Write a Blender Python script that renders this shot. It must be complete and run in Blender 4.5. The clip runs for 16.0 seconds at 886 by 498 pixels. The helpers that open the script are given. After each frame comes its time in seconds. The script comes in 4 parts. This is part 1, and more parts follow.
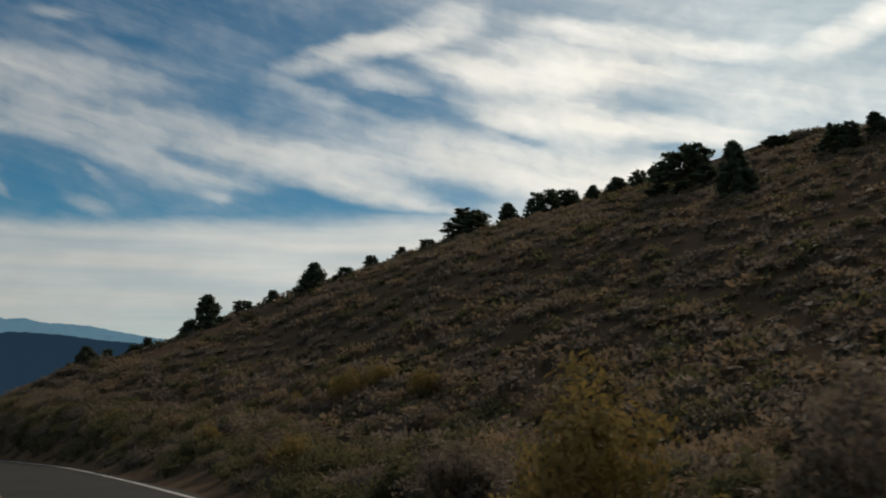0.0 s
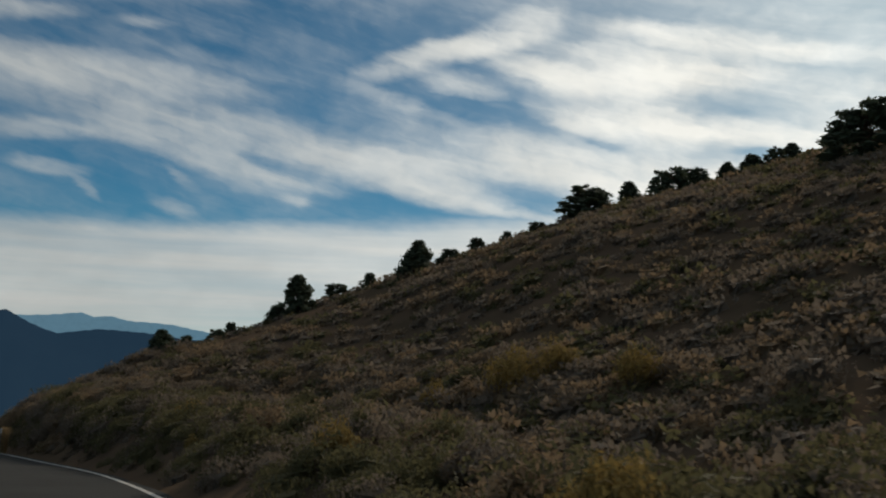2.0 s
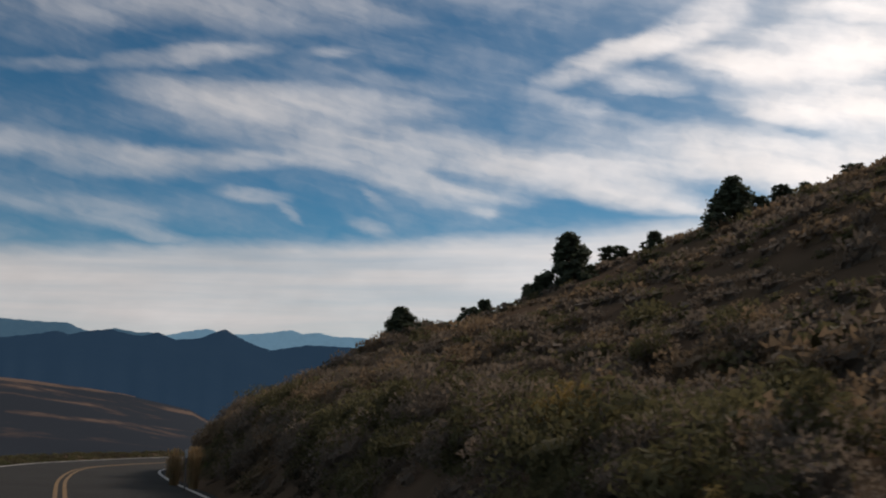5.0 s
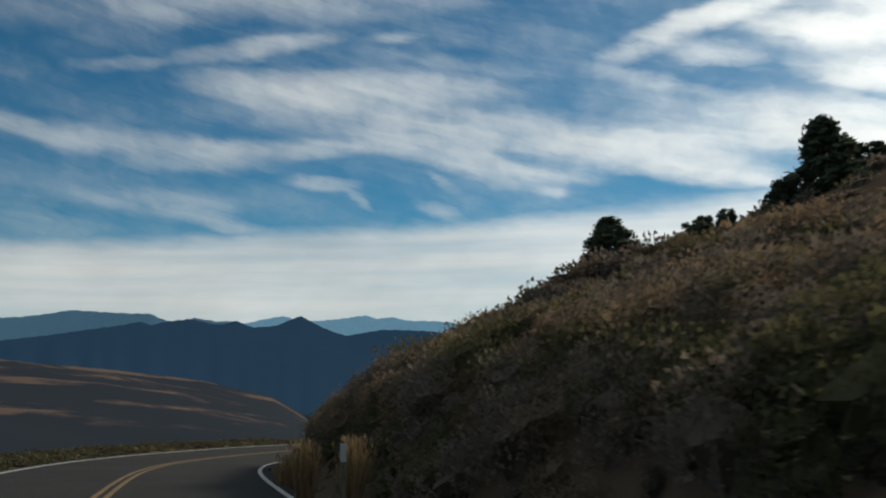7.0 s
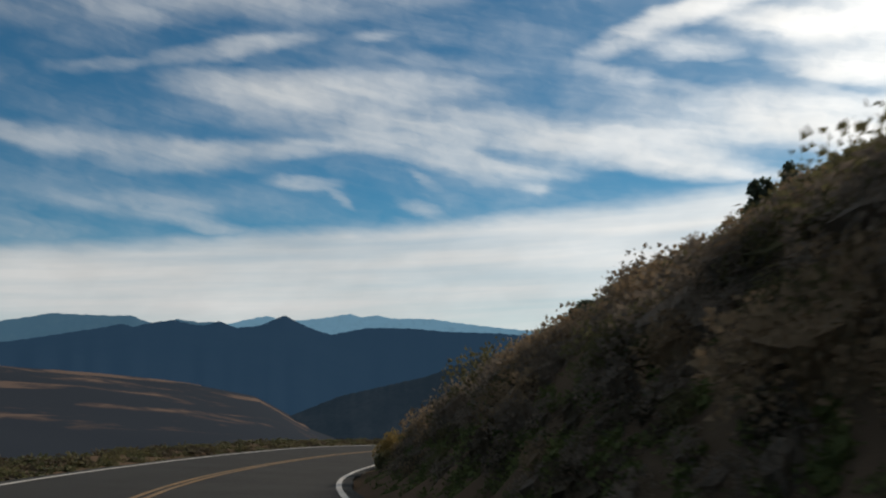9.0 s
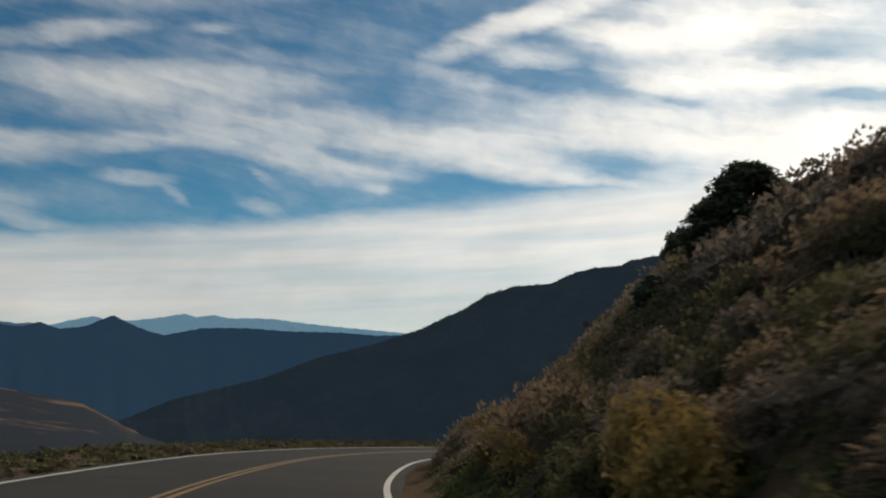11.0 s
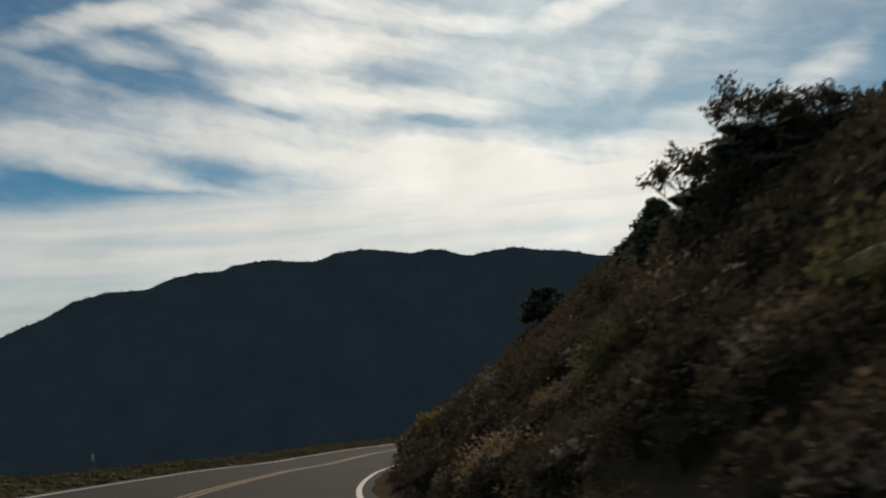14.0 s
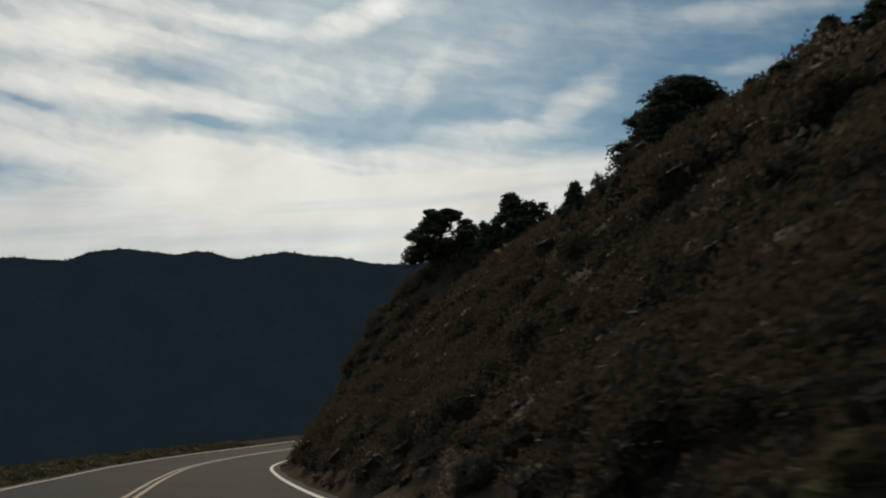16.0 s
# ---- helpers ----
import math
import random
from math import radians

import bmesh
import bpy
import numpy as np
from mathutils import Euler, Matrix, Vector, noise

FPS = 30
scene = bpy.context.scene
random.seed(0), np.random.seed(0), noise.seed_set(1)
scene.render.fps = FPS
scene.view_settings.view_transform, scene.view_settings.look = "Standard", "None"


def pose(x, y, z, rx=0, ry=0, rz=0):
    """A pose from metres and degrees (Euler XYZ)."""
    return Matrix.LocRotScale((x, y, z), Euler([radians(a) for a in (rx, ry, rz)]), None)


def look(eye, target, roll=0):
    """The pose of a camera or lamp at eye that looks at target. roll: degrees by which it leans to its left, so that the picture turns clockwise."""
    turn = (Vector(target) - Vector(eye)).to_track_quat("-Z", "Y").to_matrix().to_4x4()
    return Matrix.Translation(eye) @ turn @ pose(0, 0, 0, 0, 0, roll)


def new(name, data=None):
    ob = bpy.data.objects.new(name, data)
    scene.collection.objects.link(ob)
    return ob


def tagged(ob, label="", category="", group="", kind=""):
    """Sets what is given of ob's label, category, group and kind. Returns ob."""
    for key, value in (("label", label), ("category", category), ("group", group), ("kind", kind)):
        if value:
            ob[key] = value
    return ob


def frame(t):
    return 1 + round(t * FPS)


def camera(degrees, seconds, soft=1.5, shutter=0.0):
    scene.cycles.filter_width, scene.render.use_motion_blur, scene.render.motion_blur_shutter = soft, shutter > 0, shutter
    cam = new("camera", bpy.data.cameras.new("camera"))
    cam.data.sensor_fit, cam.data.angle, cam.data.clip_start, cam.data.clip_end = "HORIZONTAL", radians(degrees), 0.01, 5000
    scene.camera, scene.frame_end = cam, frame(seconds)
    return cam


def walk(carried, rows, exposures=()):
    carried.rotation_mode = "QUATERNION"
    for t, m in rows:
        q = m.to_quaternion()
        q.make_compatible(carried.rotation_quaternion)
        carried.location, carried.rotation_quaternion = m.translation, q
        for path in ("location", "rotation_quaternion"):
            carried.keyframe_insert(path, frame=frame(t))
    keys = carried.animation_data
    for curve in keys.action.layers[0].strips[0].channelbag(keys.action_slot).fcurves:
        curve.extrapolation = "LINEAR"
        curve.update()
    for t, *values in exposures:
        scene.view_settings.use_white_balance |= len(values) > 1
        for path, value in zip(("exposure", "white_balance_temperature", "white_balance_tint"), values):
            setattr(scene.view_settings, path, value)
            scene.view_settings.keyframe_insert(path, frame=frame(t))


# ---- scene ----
cam = camera(53.08, 16.0, soft=2.1, shutter=0.22)

# ---- the drive: seconds, x, y, z, yaw, pitch, roll ----
DRIVE = [
    (0.0, 0.00, 0.00, 0.00, -0.09, 8.37, -1.12),
    (0.5, -0.97, 3.17, -0.19, 1.41, 8.40, -1.63),
    (1.0, -2.03, 6.38, -0.39, 2.74, 8.30, -1.94),
    (1.5, -3.18, 9.62, -0.58, 4.03, 8.37, -2.11),
    (2.0, -4.41, 12.90, -0.78, 4.64, 8.51, -2.34),
    (2.5, -5.72, 16.21, -0.97, 5.95, 8.53, -1.94),
    (3.0, -7.15, 19.53, -1.16, 8.10, 8.82, -1.62),
    (3.5, -8.76, 22.84, -1.35, 11.12, 8.83, -1.51),
    (4.0, -10.55, 26.13, -1.53, 13.65, 8.88, -1.38),
    (4.5, -12.50, 29.39, -1.72, 15.54, 8.77, -1.20),
    (5.0, -14.62, 32.70, -1.92, 17.23, 8.69, -1.00),
    (5.5, -16.95, 36.12, -2.15, 18.88, 8.33, -0.64),
    (6.0, -19.49, 39.64, -2.42, 20.32, 7.94, -0.22),
    (6.5, -22.23, 43.26, -2.73, 21.42, 7.62, 0.15),
    (7.0, -25.15, 46.99, -3.07, 21.97, 7.53, 0.30),
    (7.5, -28.22, 50.87, -3.44, 22.22, 7.54, 0.52),
    (8.0, -31.44, 54.90, -3.82, 22.49, 7.49, 1.02),
    (8.5, -34.81, 59.11, -4.21, 22.13, 7.45, 1.17),
    (9.0, -38.25, 63.55, -4.63, 20.97, 7.38, 1.22),
    (9.5, -41.71, 68.26, -5.08, 19.16, 7.28, 1.20),
    (10.0, -45.13, 73.28, -5.55, 16.79, 7.19, 1.24),
    (10.5, -48.43, 78.65, -6.05, 13.85, 7.22, 1.42),
    (11.0, -51.55, 84.38, -6.58, 10.72, 7.08, 1.96),
    (11.5, -54.41, 90.50, -7.12, 6.77, 7.18, 2.64),
    (12.0, -56.92, 97.02, -7.68, 2.78, 7.25, 2.79),
    (12.5, -58.98, 103.92, -8.24, -1.85, 7.26, 2.90),
    (13.0, -60.52, 111.20, -8.82, -6.41, 7.07, 3.58),
    (13.5, -61.55, 118.79, -9.45, -10.46, 6.94, 3.52),
    (14.0, -62.02, 126.66, -10.14, -14.79, 6.29, 4.04),
    (14.5, -61.98, 134.77, -10.94, -18.33, 5.92, 3.88),
    (15.0, -61.42, 143.08, -11.78, -21.90, 6.01, 3.35),
    (15.5, -60.30, 151.56, -12.65, -25.76, 5.82, 3.40),
    (16.0, -58.55, 160.16, -13.55, -29.77, 5.88, 3.63),
]
walk(cam, [(t, pose(x, y, z, 90 + pitch, roll, yaw)) for t, x, y, z, yaw, pitch, roll in DRIVE],
     exposures=[(0.0, 0.68, 6500, 10), (2.5, 0.72, 6300, 9), (3.3, 0.76, 6300, 10), (4.5, 0.86, 6500, 20), (5.4, 0.88, 6400, 16), (6.8, 0.98, 6100, 8), (8.2, 1.05, 6050, 8), (9.4, 1.03, 6400, 15),
                (10.4, 1.0, 6600, 18), (11.0, 0.97, 6500, 12), (12.0, 0.9, 6450, 10), (13.0, 0.78, 6450, 10), (14.5, 0.56, 6450, 10), (15.2, 0.52, 6450, 10), (16.0, 0.46, 6350, 9)])

# ---- world, sun ----
SUN_AZ, SUN_EL = 24.0, 28.0          # degrees; azimuth clockwise from +y
world = bpy.data.worlds.new("sky")
scene.world = world
world.use_nodes = True


def build_sky():
    nt = world.node_tree
    nt.nodes.clear()
    N, K = nt.nodes.new, nt.links.new

    def math_node(op, a, b=None, c=None, clamp=False):
        n = N("ShaderNodeMath")
        n.operation, n.use_clamp = op, clamp
        for i, v in enumerate((a, b, c)):
            if v is None:
                continue
            if isinstance(v, (int, float)):
                n.inputs[i].default_value = v
            else:
                K(v, n.inputs[i])
        return n.outputs[0]

    def ramp(v, a, b):
        n = N("ShaderNodeMapRange")
        n.interpolation_type = "SMOOTHSTEP"
        K(v, n.inputs[0])
        n.inputs[1].default_value, n.inputs[2].default_value = a, b
        return n.outputs[0]

    def noise_tex(vec, scale, detail, rough, stretch=(1, 1, 1), turn=0.0):
        m = N("ShaderNodeMapping")
        m.vector_type = "TEXTURE"
        m.inputs[2].default_value = (0, 0, radians(turn))
        m.inputs[3].default_value = stretch
        K(vec, m.inputs[0])
        n = N("ShaderNodeTexNoise")
        n.inputs["Scale"].default_value, n.inputs["Detail"].default_value, n.inputs["Roughness"].default_value = scale, detail, rough
        K(m.outputs[0], n.inputs["Vector"])
        return n

    sky = N("ShaderNodeTexSky")
    sky.sky_type, sky.sun_disc = "NISHITA", False
    sky.sun_elevation, sky.sun_rotation = radians(SUN_EL), radians(SUN_AZ)
    sky.altitude, sky.air_density, sky.dust_density, sky.ozone_density = 1500, 1.0, 0.6, 2.0
    coord = N("ShaderNodeTexCoord")
    split = N("ShaderNodeSeparateXYZ")
    K(coord.outputs["Generated"], split.inputs[0])
    az = math_node("MULTIPLY", math_node("ARCTAN2", split.outputs[0], split.outputs[1]), 57.2958)
    el = math_node("MULTIPLY", math_node("ARCSINE", split.outputs[2]), 57.2958)
    flat = N("ShaderNodeCombineXYZ")
    K(az, flat.inputs[0]), K(el, flat.inputs[1])
    # the wind frays the edges
    warp = noise_tex(flat.outputs[0], 0.20, 4, 0.55, (1.6, 0.8, 1))
    shift = N("ShaderNodeVectorMath")
    shift.operation = "MULTIPLY_ADD"
    K(warp.outputs["Color"], shift.inputs[0])
    shift.inputs[1].default_value, shift.inputs[2].default_value = (2.6, 1.0, 0), (-1.3, -0.5, 0)
    moved = N("ShaderNodeVectorMath")
    K(flat.outputs[0], moved.inputs[0]), K(shift.outputs[0], moved.inputs[1])
    frays = noise_tex(flat.outputs[0], 0.9, 3, 0.55, (2.2, 0.8, 1), -10)
    fray = N("ShaderNodeVectorMath")
    fray.operation = "MULTIPLY_ADD"
    K(frays.outputs["Color"], fray.inputs[0])
    fray.inputs[1].default_value, fray.inputs[2].default_value = (1.8, 0.7, 0), (-0.9, -0.35, 0)
    both = N("ShaderNodeVectorMath")
    K(moved.outputs[0], both.inputs[0]), K(fray.outputs[0], both.inputs[1])
    pos = both.outputs[0]
    total = None
    for a, e, length, width, tilt, weight in CLOUDS:
        m = N("ShaderNodeMapping")
        m.vector_type = "TEXTURE"
        m.inputs[1].default_value, m.inputs[2].default_value, m.inputs[3].default_value = (a, e, 0), (0, 0, radians(tilt)), (length, width, 1)
        K(pos, m.inputs[0])
        g = N("ShaderNodeTexGradient")
        g.gradient_type = "SPHERICAL"
        K(m.outputs[0], g.inputs[0])
        total = math_node("MULTIPLY_ADD", ramp(g.outputs["Fac"], 0.0, 0.85), weight * 1.15, total if total is not None else 0.0)
    # the low bank over the horizon, thicker towards the sun
    sp = N("ShaderNodeSeparateXYZ")
    K(pos, sp.inputs[0])
    lift = math_node("MULTIPLY", math_node("ADD", math_node("MINIMUM", math_node("MAXIMUM", az, -60.0), 12.0), 25.0), -0.065)
    low = math_node("MULTIPLY", ramp(math_node("ADD", sp.outputs[1], lift), 9.7, 8.0), 0.95)
    # high thin cirrus above the part that is told in detail
    high = noise_tex(flat.outputs[0], 0.09, 5, 0.55, (2.5, 1, 1), 8)
    cirrus = math_node("MULTIPLY", math_node("MULTIPLY", ramp(high.outputs[0], 0.30, 0.62), ramp(el, 22, 30)), 1.0)
    total = math_node("ADD", total, cirrus)
    # clouds glow towards the sun
    sun_dir = N("ShaderNodeVectorMath")
    sun_dir.operation = "DOT_PRODUCT"
    K(coord.outputs["Generated"], sun_dir.inputs[0])
    ce, se, ca, sa = math.cos(radians(SUN_EL)), math.sin(radians(SUN_EL)), math.cos(radians(SUN_AZ)), math.sin(radians(SUN_AZ))
    sun_dir.inputs[1].default_value = (sa * ce, ca * ce, se)
    near_sun = math_node("POWER", math_node("MAXIMUM", sun_dir.outputs["Value"], 0.0), 5.0)
    halo = math_node("POWER", math_node("MAXIMUM", sun_dir.outputs["Value"], 0.0), 14.0)
    streak = noise_tex(pos, 0.42, 4, 0.5, (5.5, 0.9, 1), -11)
    puff = noise_tex(pos, 0.22, 4, 0.5, (1.6, 0.9, 1), 18)
    tex = math_node("ADD", math_node("MULTIPLY", streak.outputs[0], 1.0), math_node("MULTIPLY", puff.outputs[0], 0.8))
    grain = math_node("ADD", math_node("MULTIPLY", math_node("SUBTRACT", tex, 0.9), 1.15), 0.80)
    hair = noise_tex(pos, 1.3, 3, 0.55, (7, 0.8, 1), -14)
    ripple = noise_tex(pos, 0.9, 3, 0.5, (0.9, 2.2, 1), 24)
    fine = math_node("ADD", math_node("MULTIPLY", hair.outputs[0], 1.2), math_node("MULTIPLY", ripple.outputs[0], 0.8))
    grain = math_node("ADD", grain, math_node("MULTIPLY", math_node("SUBTRACT", fine, 1.0), 0.75))
    total = math_node("MAXIMUM", total, 0.0)
    veil = math_node("MULTIPLY", ramp(math_node("MULTIPLY_ADD", fine, 0.25, tex), 0.85, 1.55), 0.20)
    thick = math_node("MULTIPLY", math_node("ADD", total, veil), math_node("MAXIMUM", grain, 0.25))
    mask = math_node("SUBTRACT", 1.0, math_node("POWER", 2.71828, math_node("MULTIPLY", thick, -1.2)))
    mask = math_node("MULTIPLY", mask, 0.95)
    band = noise_tex(flat.outputs[0], 0.5, 5, 0.55, (14, 0.9, 1), 1)
    bank = math_node("MULTIPLY", low, math_node("ADD", math_node("MULTIPLY", band.outputs[0], 1.3), 0.22), clamp=True)
    mask = math_node("MAXIMUM", mask, bank)
    mask = math_node("ADD", mask, math_node("MULTIPLY", halo, 0.38), clamp=True)
    tone = math_node("ADD", math_node("MULTIPLY", near_sun, 0.32), 0.29)
    tone = math_node("ADD", tone, math_node("MULTIPLY", halo, 0.04))
    shade = math_node("MULTIPLY", tone, math_node("ADD", math_node("MULTIPLY", puff.outputs[0], 0.5), 0.75))
    clear = N("ShaderNodeBackground")
    clear.inputs[1].default_value = SKY_STRENGTH
    tint = N("ShaderNodeMix")
    tint.data_type, tint.blend_type = "RGBA", "MULTIPLY"
    tint.inputs["Factor"].default_value = 1.0
    K(sky.outputs[0], tint.inputs["A"])
    tint.inputs["B"].default_value = (0.40, 0.92, 1.0, 1)
    K(tint.outputs["Result"], clear.inputs[0])
    cloud = N("ShaderNodeBackground")
    warm = N("ShaderNodeMix")
    warm.data_type = "RGBA"
    warm.inputs["A"].default_value, warm.inputs["B"].default_value = (0.985, 0.985, 0.925, 1), (1.0, 0.97, 0.88, 1)
    K(ramp(near_sun, 0.15, 0.9), warm.inputs["Factor"])
    K(warm.outputs["Result"], cloud.inputs[0])
    K(shade, cloud.inputs[1])
    mix = N("ShaderNodeMixShader")
    K(mask, mix.inputs[0]), K(clear.outputs[0], mix.inputs[1]), K(cloud.outputs[0], mix.inputs[2])
    out = N("ShaderNodeOutputWorld")
    K(mix.outputs[0], out.inputs[0])


SKY_STRENGTH = 0.027
# streaks of cirrus: azimuth, elevation, half length, half width, tilt (degrees), weight
HIGH_STREAKS = [
    (-41.7, 21.9, 19.4, 1.9, 8, 0.26), (-28.3, 23.0, 12.3, 1.6, 3, 0.35), (-33.9, 19.9, 6.9, 0.9, 10, 0.5), (-42.3, 18.3, 4.2, 0.6, 8, 0.35), (-24.9, 20.8, 1.9, 0.6, 4, 0.35),
    (-18.5, 19.0, 8.5, 0.8, -6, 0.2), (-7.0, 20.5, 6.0, 1.2, 15, 0.9), (-3.1, 21.5, 5.4, 1.1, 7, 0.8), (-4.0, 18.9, 4.3, 1.2, -9, 0.75), (1.4, 19.5, 5.2, 1.5, -13, 0.9),
    (3.6, 16.9, 4.7, 1.3, -15, 0.9), (1.7, 14.3, 6.0, 1.6, -20, 0.7), (-10.0, 18.2, 5.4, 0.7, -14, 0.3), (-5.2, 14.9, 11.2, 3.5, -11, 0.3),
]
MAIN_SHEET = [
    (-31.3, 17.5, 9.2, 1.5, -1, 0.75), (-22.7, 17.8, 9.0, 1.3, -3, 0.6), (-25.3, 15.4, 15.4, 2.5, -9, 0.6), (-15.6, 14.7, 15.2, 2.2, -10, 0.65), (-8.8, 13.6, 10.2, 1.8, -9, 0.75),
    (-41.1, 13.7, 12.6, 1.3, -1, 0.38), (-47.9, 14.1, 5.0, 0.8, -14, 0.4), (-32.7, 13.9, 10.9, 0.9, 1, 0.55), (-37.3, 12.8, 7.0, 1.0, 2, 0.4), (-19.4, 13.0, 8.8, 1.4, -13, 0.6),
    (-21.9, 11.9, 1.8, 0.5, -29, 0.25), (-5.1, 11.9, 6.4, 1.1, -8, 0.75), (-14.3, 12.4, 5.0, 0.8, -7, 0.45), (-16.8, 13.5, 2.8, 0.6, -10, -0.35),
]
LOW_WISPS = [
    (-29.8, 11.7, 3.0, 0.7, -4, 0.5), (-27.6, 10.7, 1.8, 0.4, -30, 0.25), (-22.3, 10.1, 2.4, 0.6, -16, 0.4), (-14.7, 11.1, 2.0, 0.5, -7, 0.35), (-39.7, 10.2, 6.8, 1.3, -0, 0.28),
    (-46.4, 8.2, 7.0, 1.3, 2, 0.2), (-35.5, 8.9, 4.8, 0.7, -11, 0.4), (-14.4, 9.0, 14.5, 0.8, -0, 0.5),
]
SUN_SHEET = [
    (-1.0, 22.4, 5.2, 1.6, 15, 0.6), (8.6, 20.0, 12.8, 2.3, -9, 0.75), (13.1, 21.3, 11.5, 1.1, -10, 0.9), (4.1, 19.2, 8.9, 1.2, -12, 0.6), (11.6, 16.4, 11.5, 1.4, -11, 0.85),
    (9.5, 13.3, 15.6, 2.4, -10, 0.85), (16.3, 11.2, 10.8, 4.3, -7, 0.9), (0.3, 13.4, 11.6, 1.2, -9, 0.7), (-1.6, 11.3, 7.4, 0.6, -11, 0.7), (7.8, 9.9, 9.8, 2.0, -5, 0.8),
    (20.2, 17.1, 7.8, 3.0, 14, 0.35), (15.3, 14.6, 2.6, 0.6, -11, -0.25), (5.5, 15.3, 3.2, 0.7, -22, -0.25), (-3.5, 17.8, 4.2, 1.3, -6, -0.25),
]
RIGHT_WISPS = [
    (25.7, 20.8, 5.0, 1.5, 22, 0.6), (29.6, 16.3, 2.9, 1.2, 57, 0.3), (39.5, 14.6, 3.8, 1.5, 28, 0.6), (34.2, 13.0, 6.0, 1.2, -4, 0.55), (32.6, 11.1, 12.0, 1.9, -4, 0.8),
    (25.1, 10.1, 16.5, 3.0, -3, 0.9), (27.2, 8.2, 5.1, 1.8, 1, -0.3), (50.1, 15.2, 3.1, 0.7, -4, 0.3), (10.6, 19.5, 7.1, 1.5, -1, 0.7), (8.2, 16.5, 8.8, 1.7, -8, 0.7),
    (15.6, 14.5, 3.1, 0.7, -6, -0.25), (4.8, 15.3, 2.3, 0.6, -12, -0.25), (14.8, 12.0, 15.6, 2.3, -1, 0.9), (13.0, 8.0, 17.7, 2.4, -1, 0.9), (27.7, 17.1, 7.9, 3.3, 7, 0.3),
    (51.4, 18.5, 8.2, 0.9, -6, 0.3),
]
CLOUDS = HIGH_STREAKS + MAIN_SHEET + LOW_WISPS + SUN_SHEET + RIGHT_WISPS
build_sky()
sun = new("sun", bpy.data.lights.new("sun", "SUN"))
sun.data.energy, sun.data.angle, sun.data.color = 1.7, radians(9.0), (1.0, 0.84, 0.66)
_a, _e = radians(SUN_AZ), radians(SUN_EL)
sun.matrix_world = look((0, 0, 200), (-200 * math.sin(_a) * math.cos(_e), -200 * math.cos(_a) * math.cos(_e), 200 - 200 * math.sin(_e)))


# ---- materials ----
def material(name, base, second, scale, rough=0.9, bump=0.3, bump_scale=None, third=None, metal=0.0, random_tint=0.0, through_light=0.0, island=False):
    """Two tones at one scale, a third, finer one, and a bump."""
    m = bpy.data.materials.new(name)
    m.use_nodes = True
    nt = m.node_tree
    N, K = nt.nodes.new, nt.links.new
    b = nt.nodes["Principled BSDF"]
    b.inputs["Roughness"].default_value, b.inputs["Metallic"].default_value = rough, metal
    b.inputs["Specular IOR Level"].default_value = 0.25
    co = N("ShaderNodeTexCoord")
    big, small = N("ShaderNodeTexNoise"), N("ShaderNodeTexNoise")
    for n, s, d in ((big, scale, 5), (small, (bump_scale or scale * 9), 5)):
        n.inputs["Scale"].default_value, n.inputs["Detail"].default_value, n.inputs["Roughness"].default_value = s, d, 0.62
        K(co.outputs["Object"], n.inputs["Vector"])
    r = N("ShaderNodeValToRGB")
    r.color_ramp.elements[0].position, r.color_ramp.elements[1].position = 0.38, 0.62
    r.color_ramp.elements[0].color, r.color_ramp.elements[1].color = (*base, 1), (*second, 1)
    K(big.outputs[0], r.inputs[0])
    col = r.outputs[0]
    mix = N("ShaderNodeMix")
    mix.data_type = "RGBA"
    third = third or tuple(0.7 * (p + q) / 2 for p, q in zip(base, second))
    r2 = N("ShaderNodeMapRange")
    r2.inputs[1].default_value, r2.inputs[2].default_value, r2.inputs[4].default_value = 0.48, 0.68, 0.75
    K(small.outputs[0], r2.inputs[0])
    K(r2.outputs[0], mix.inputs["Factor"]), K(col, mix.inputs["A"])
    mix.inputs["B"].default_value = (*third, 1)
    col = mix.outputs["Result"]
    if random_tint:
        hsv = N("ShaderNodeHueSaturation")
        info = N("ShaderNodeNewGeometry" if island else "ShaderNodeObjectInfo")
        mr = N("ShaderNodeMapRange")
        mr.inputs[3].default_value, mr.inputs[4].default_value = 1 - random_tint, 1 + random_tint
        K(info.outputs["Random Per Island" if island else "Random"], mr.inputs[0])
        K(mr.outputs[0], hsv.inputs["Value"]), K(col, hsv.inputs["Color"])
        col = hsv.outputs[0]
    K(col, b.inputs["Base Color"])
    if bump:
        bp = N("ShaderNodeBump")
        bp.inputs["Strength"].default_value, bp.inputs["Distance"].default_value = bump, 0.05
        K(small.outputs[0], bp.inputs["Height"]), K(bp.outputs[0], b.inputs["Normal"])
    if through_light:
        tr, add = N("ShaderNodeBsdfTranslucent"), N("ShaderNodeMixShader")
        K(col, tr.inputs[0])
        add.inputs[0].default_value = through_light
        K(b.outputs[0], add.inputs[1]), K(tr.outputs[0], add.inputs[2])
        K(add.outputs[0], nt.nodes["Material Output"].inputs[0])
    return m


M_SOIL = material("dry_slope_soil", (0.078, 0.060, 0.044), (0.054, 0.045, 0.032), 0.12, bump=0.9, bump_scale=2.5, third=(0.064, 0.054, 0.038))


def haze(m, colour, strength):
    """Air light of a far backdrop, set as blue emission on its surface."""
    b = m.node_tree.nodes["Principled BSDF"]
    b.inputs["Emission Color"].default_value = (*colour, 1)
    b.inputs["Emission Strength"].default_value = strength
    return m


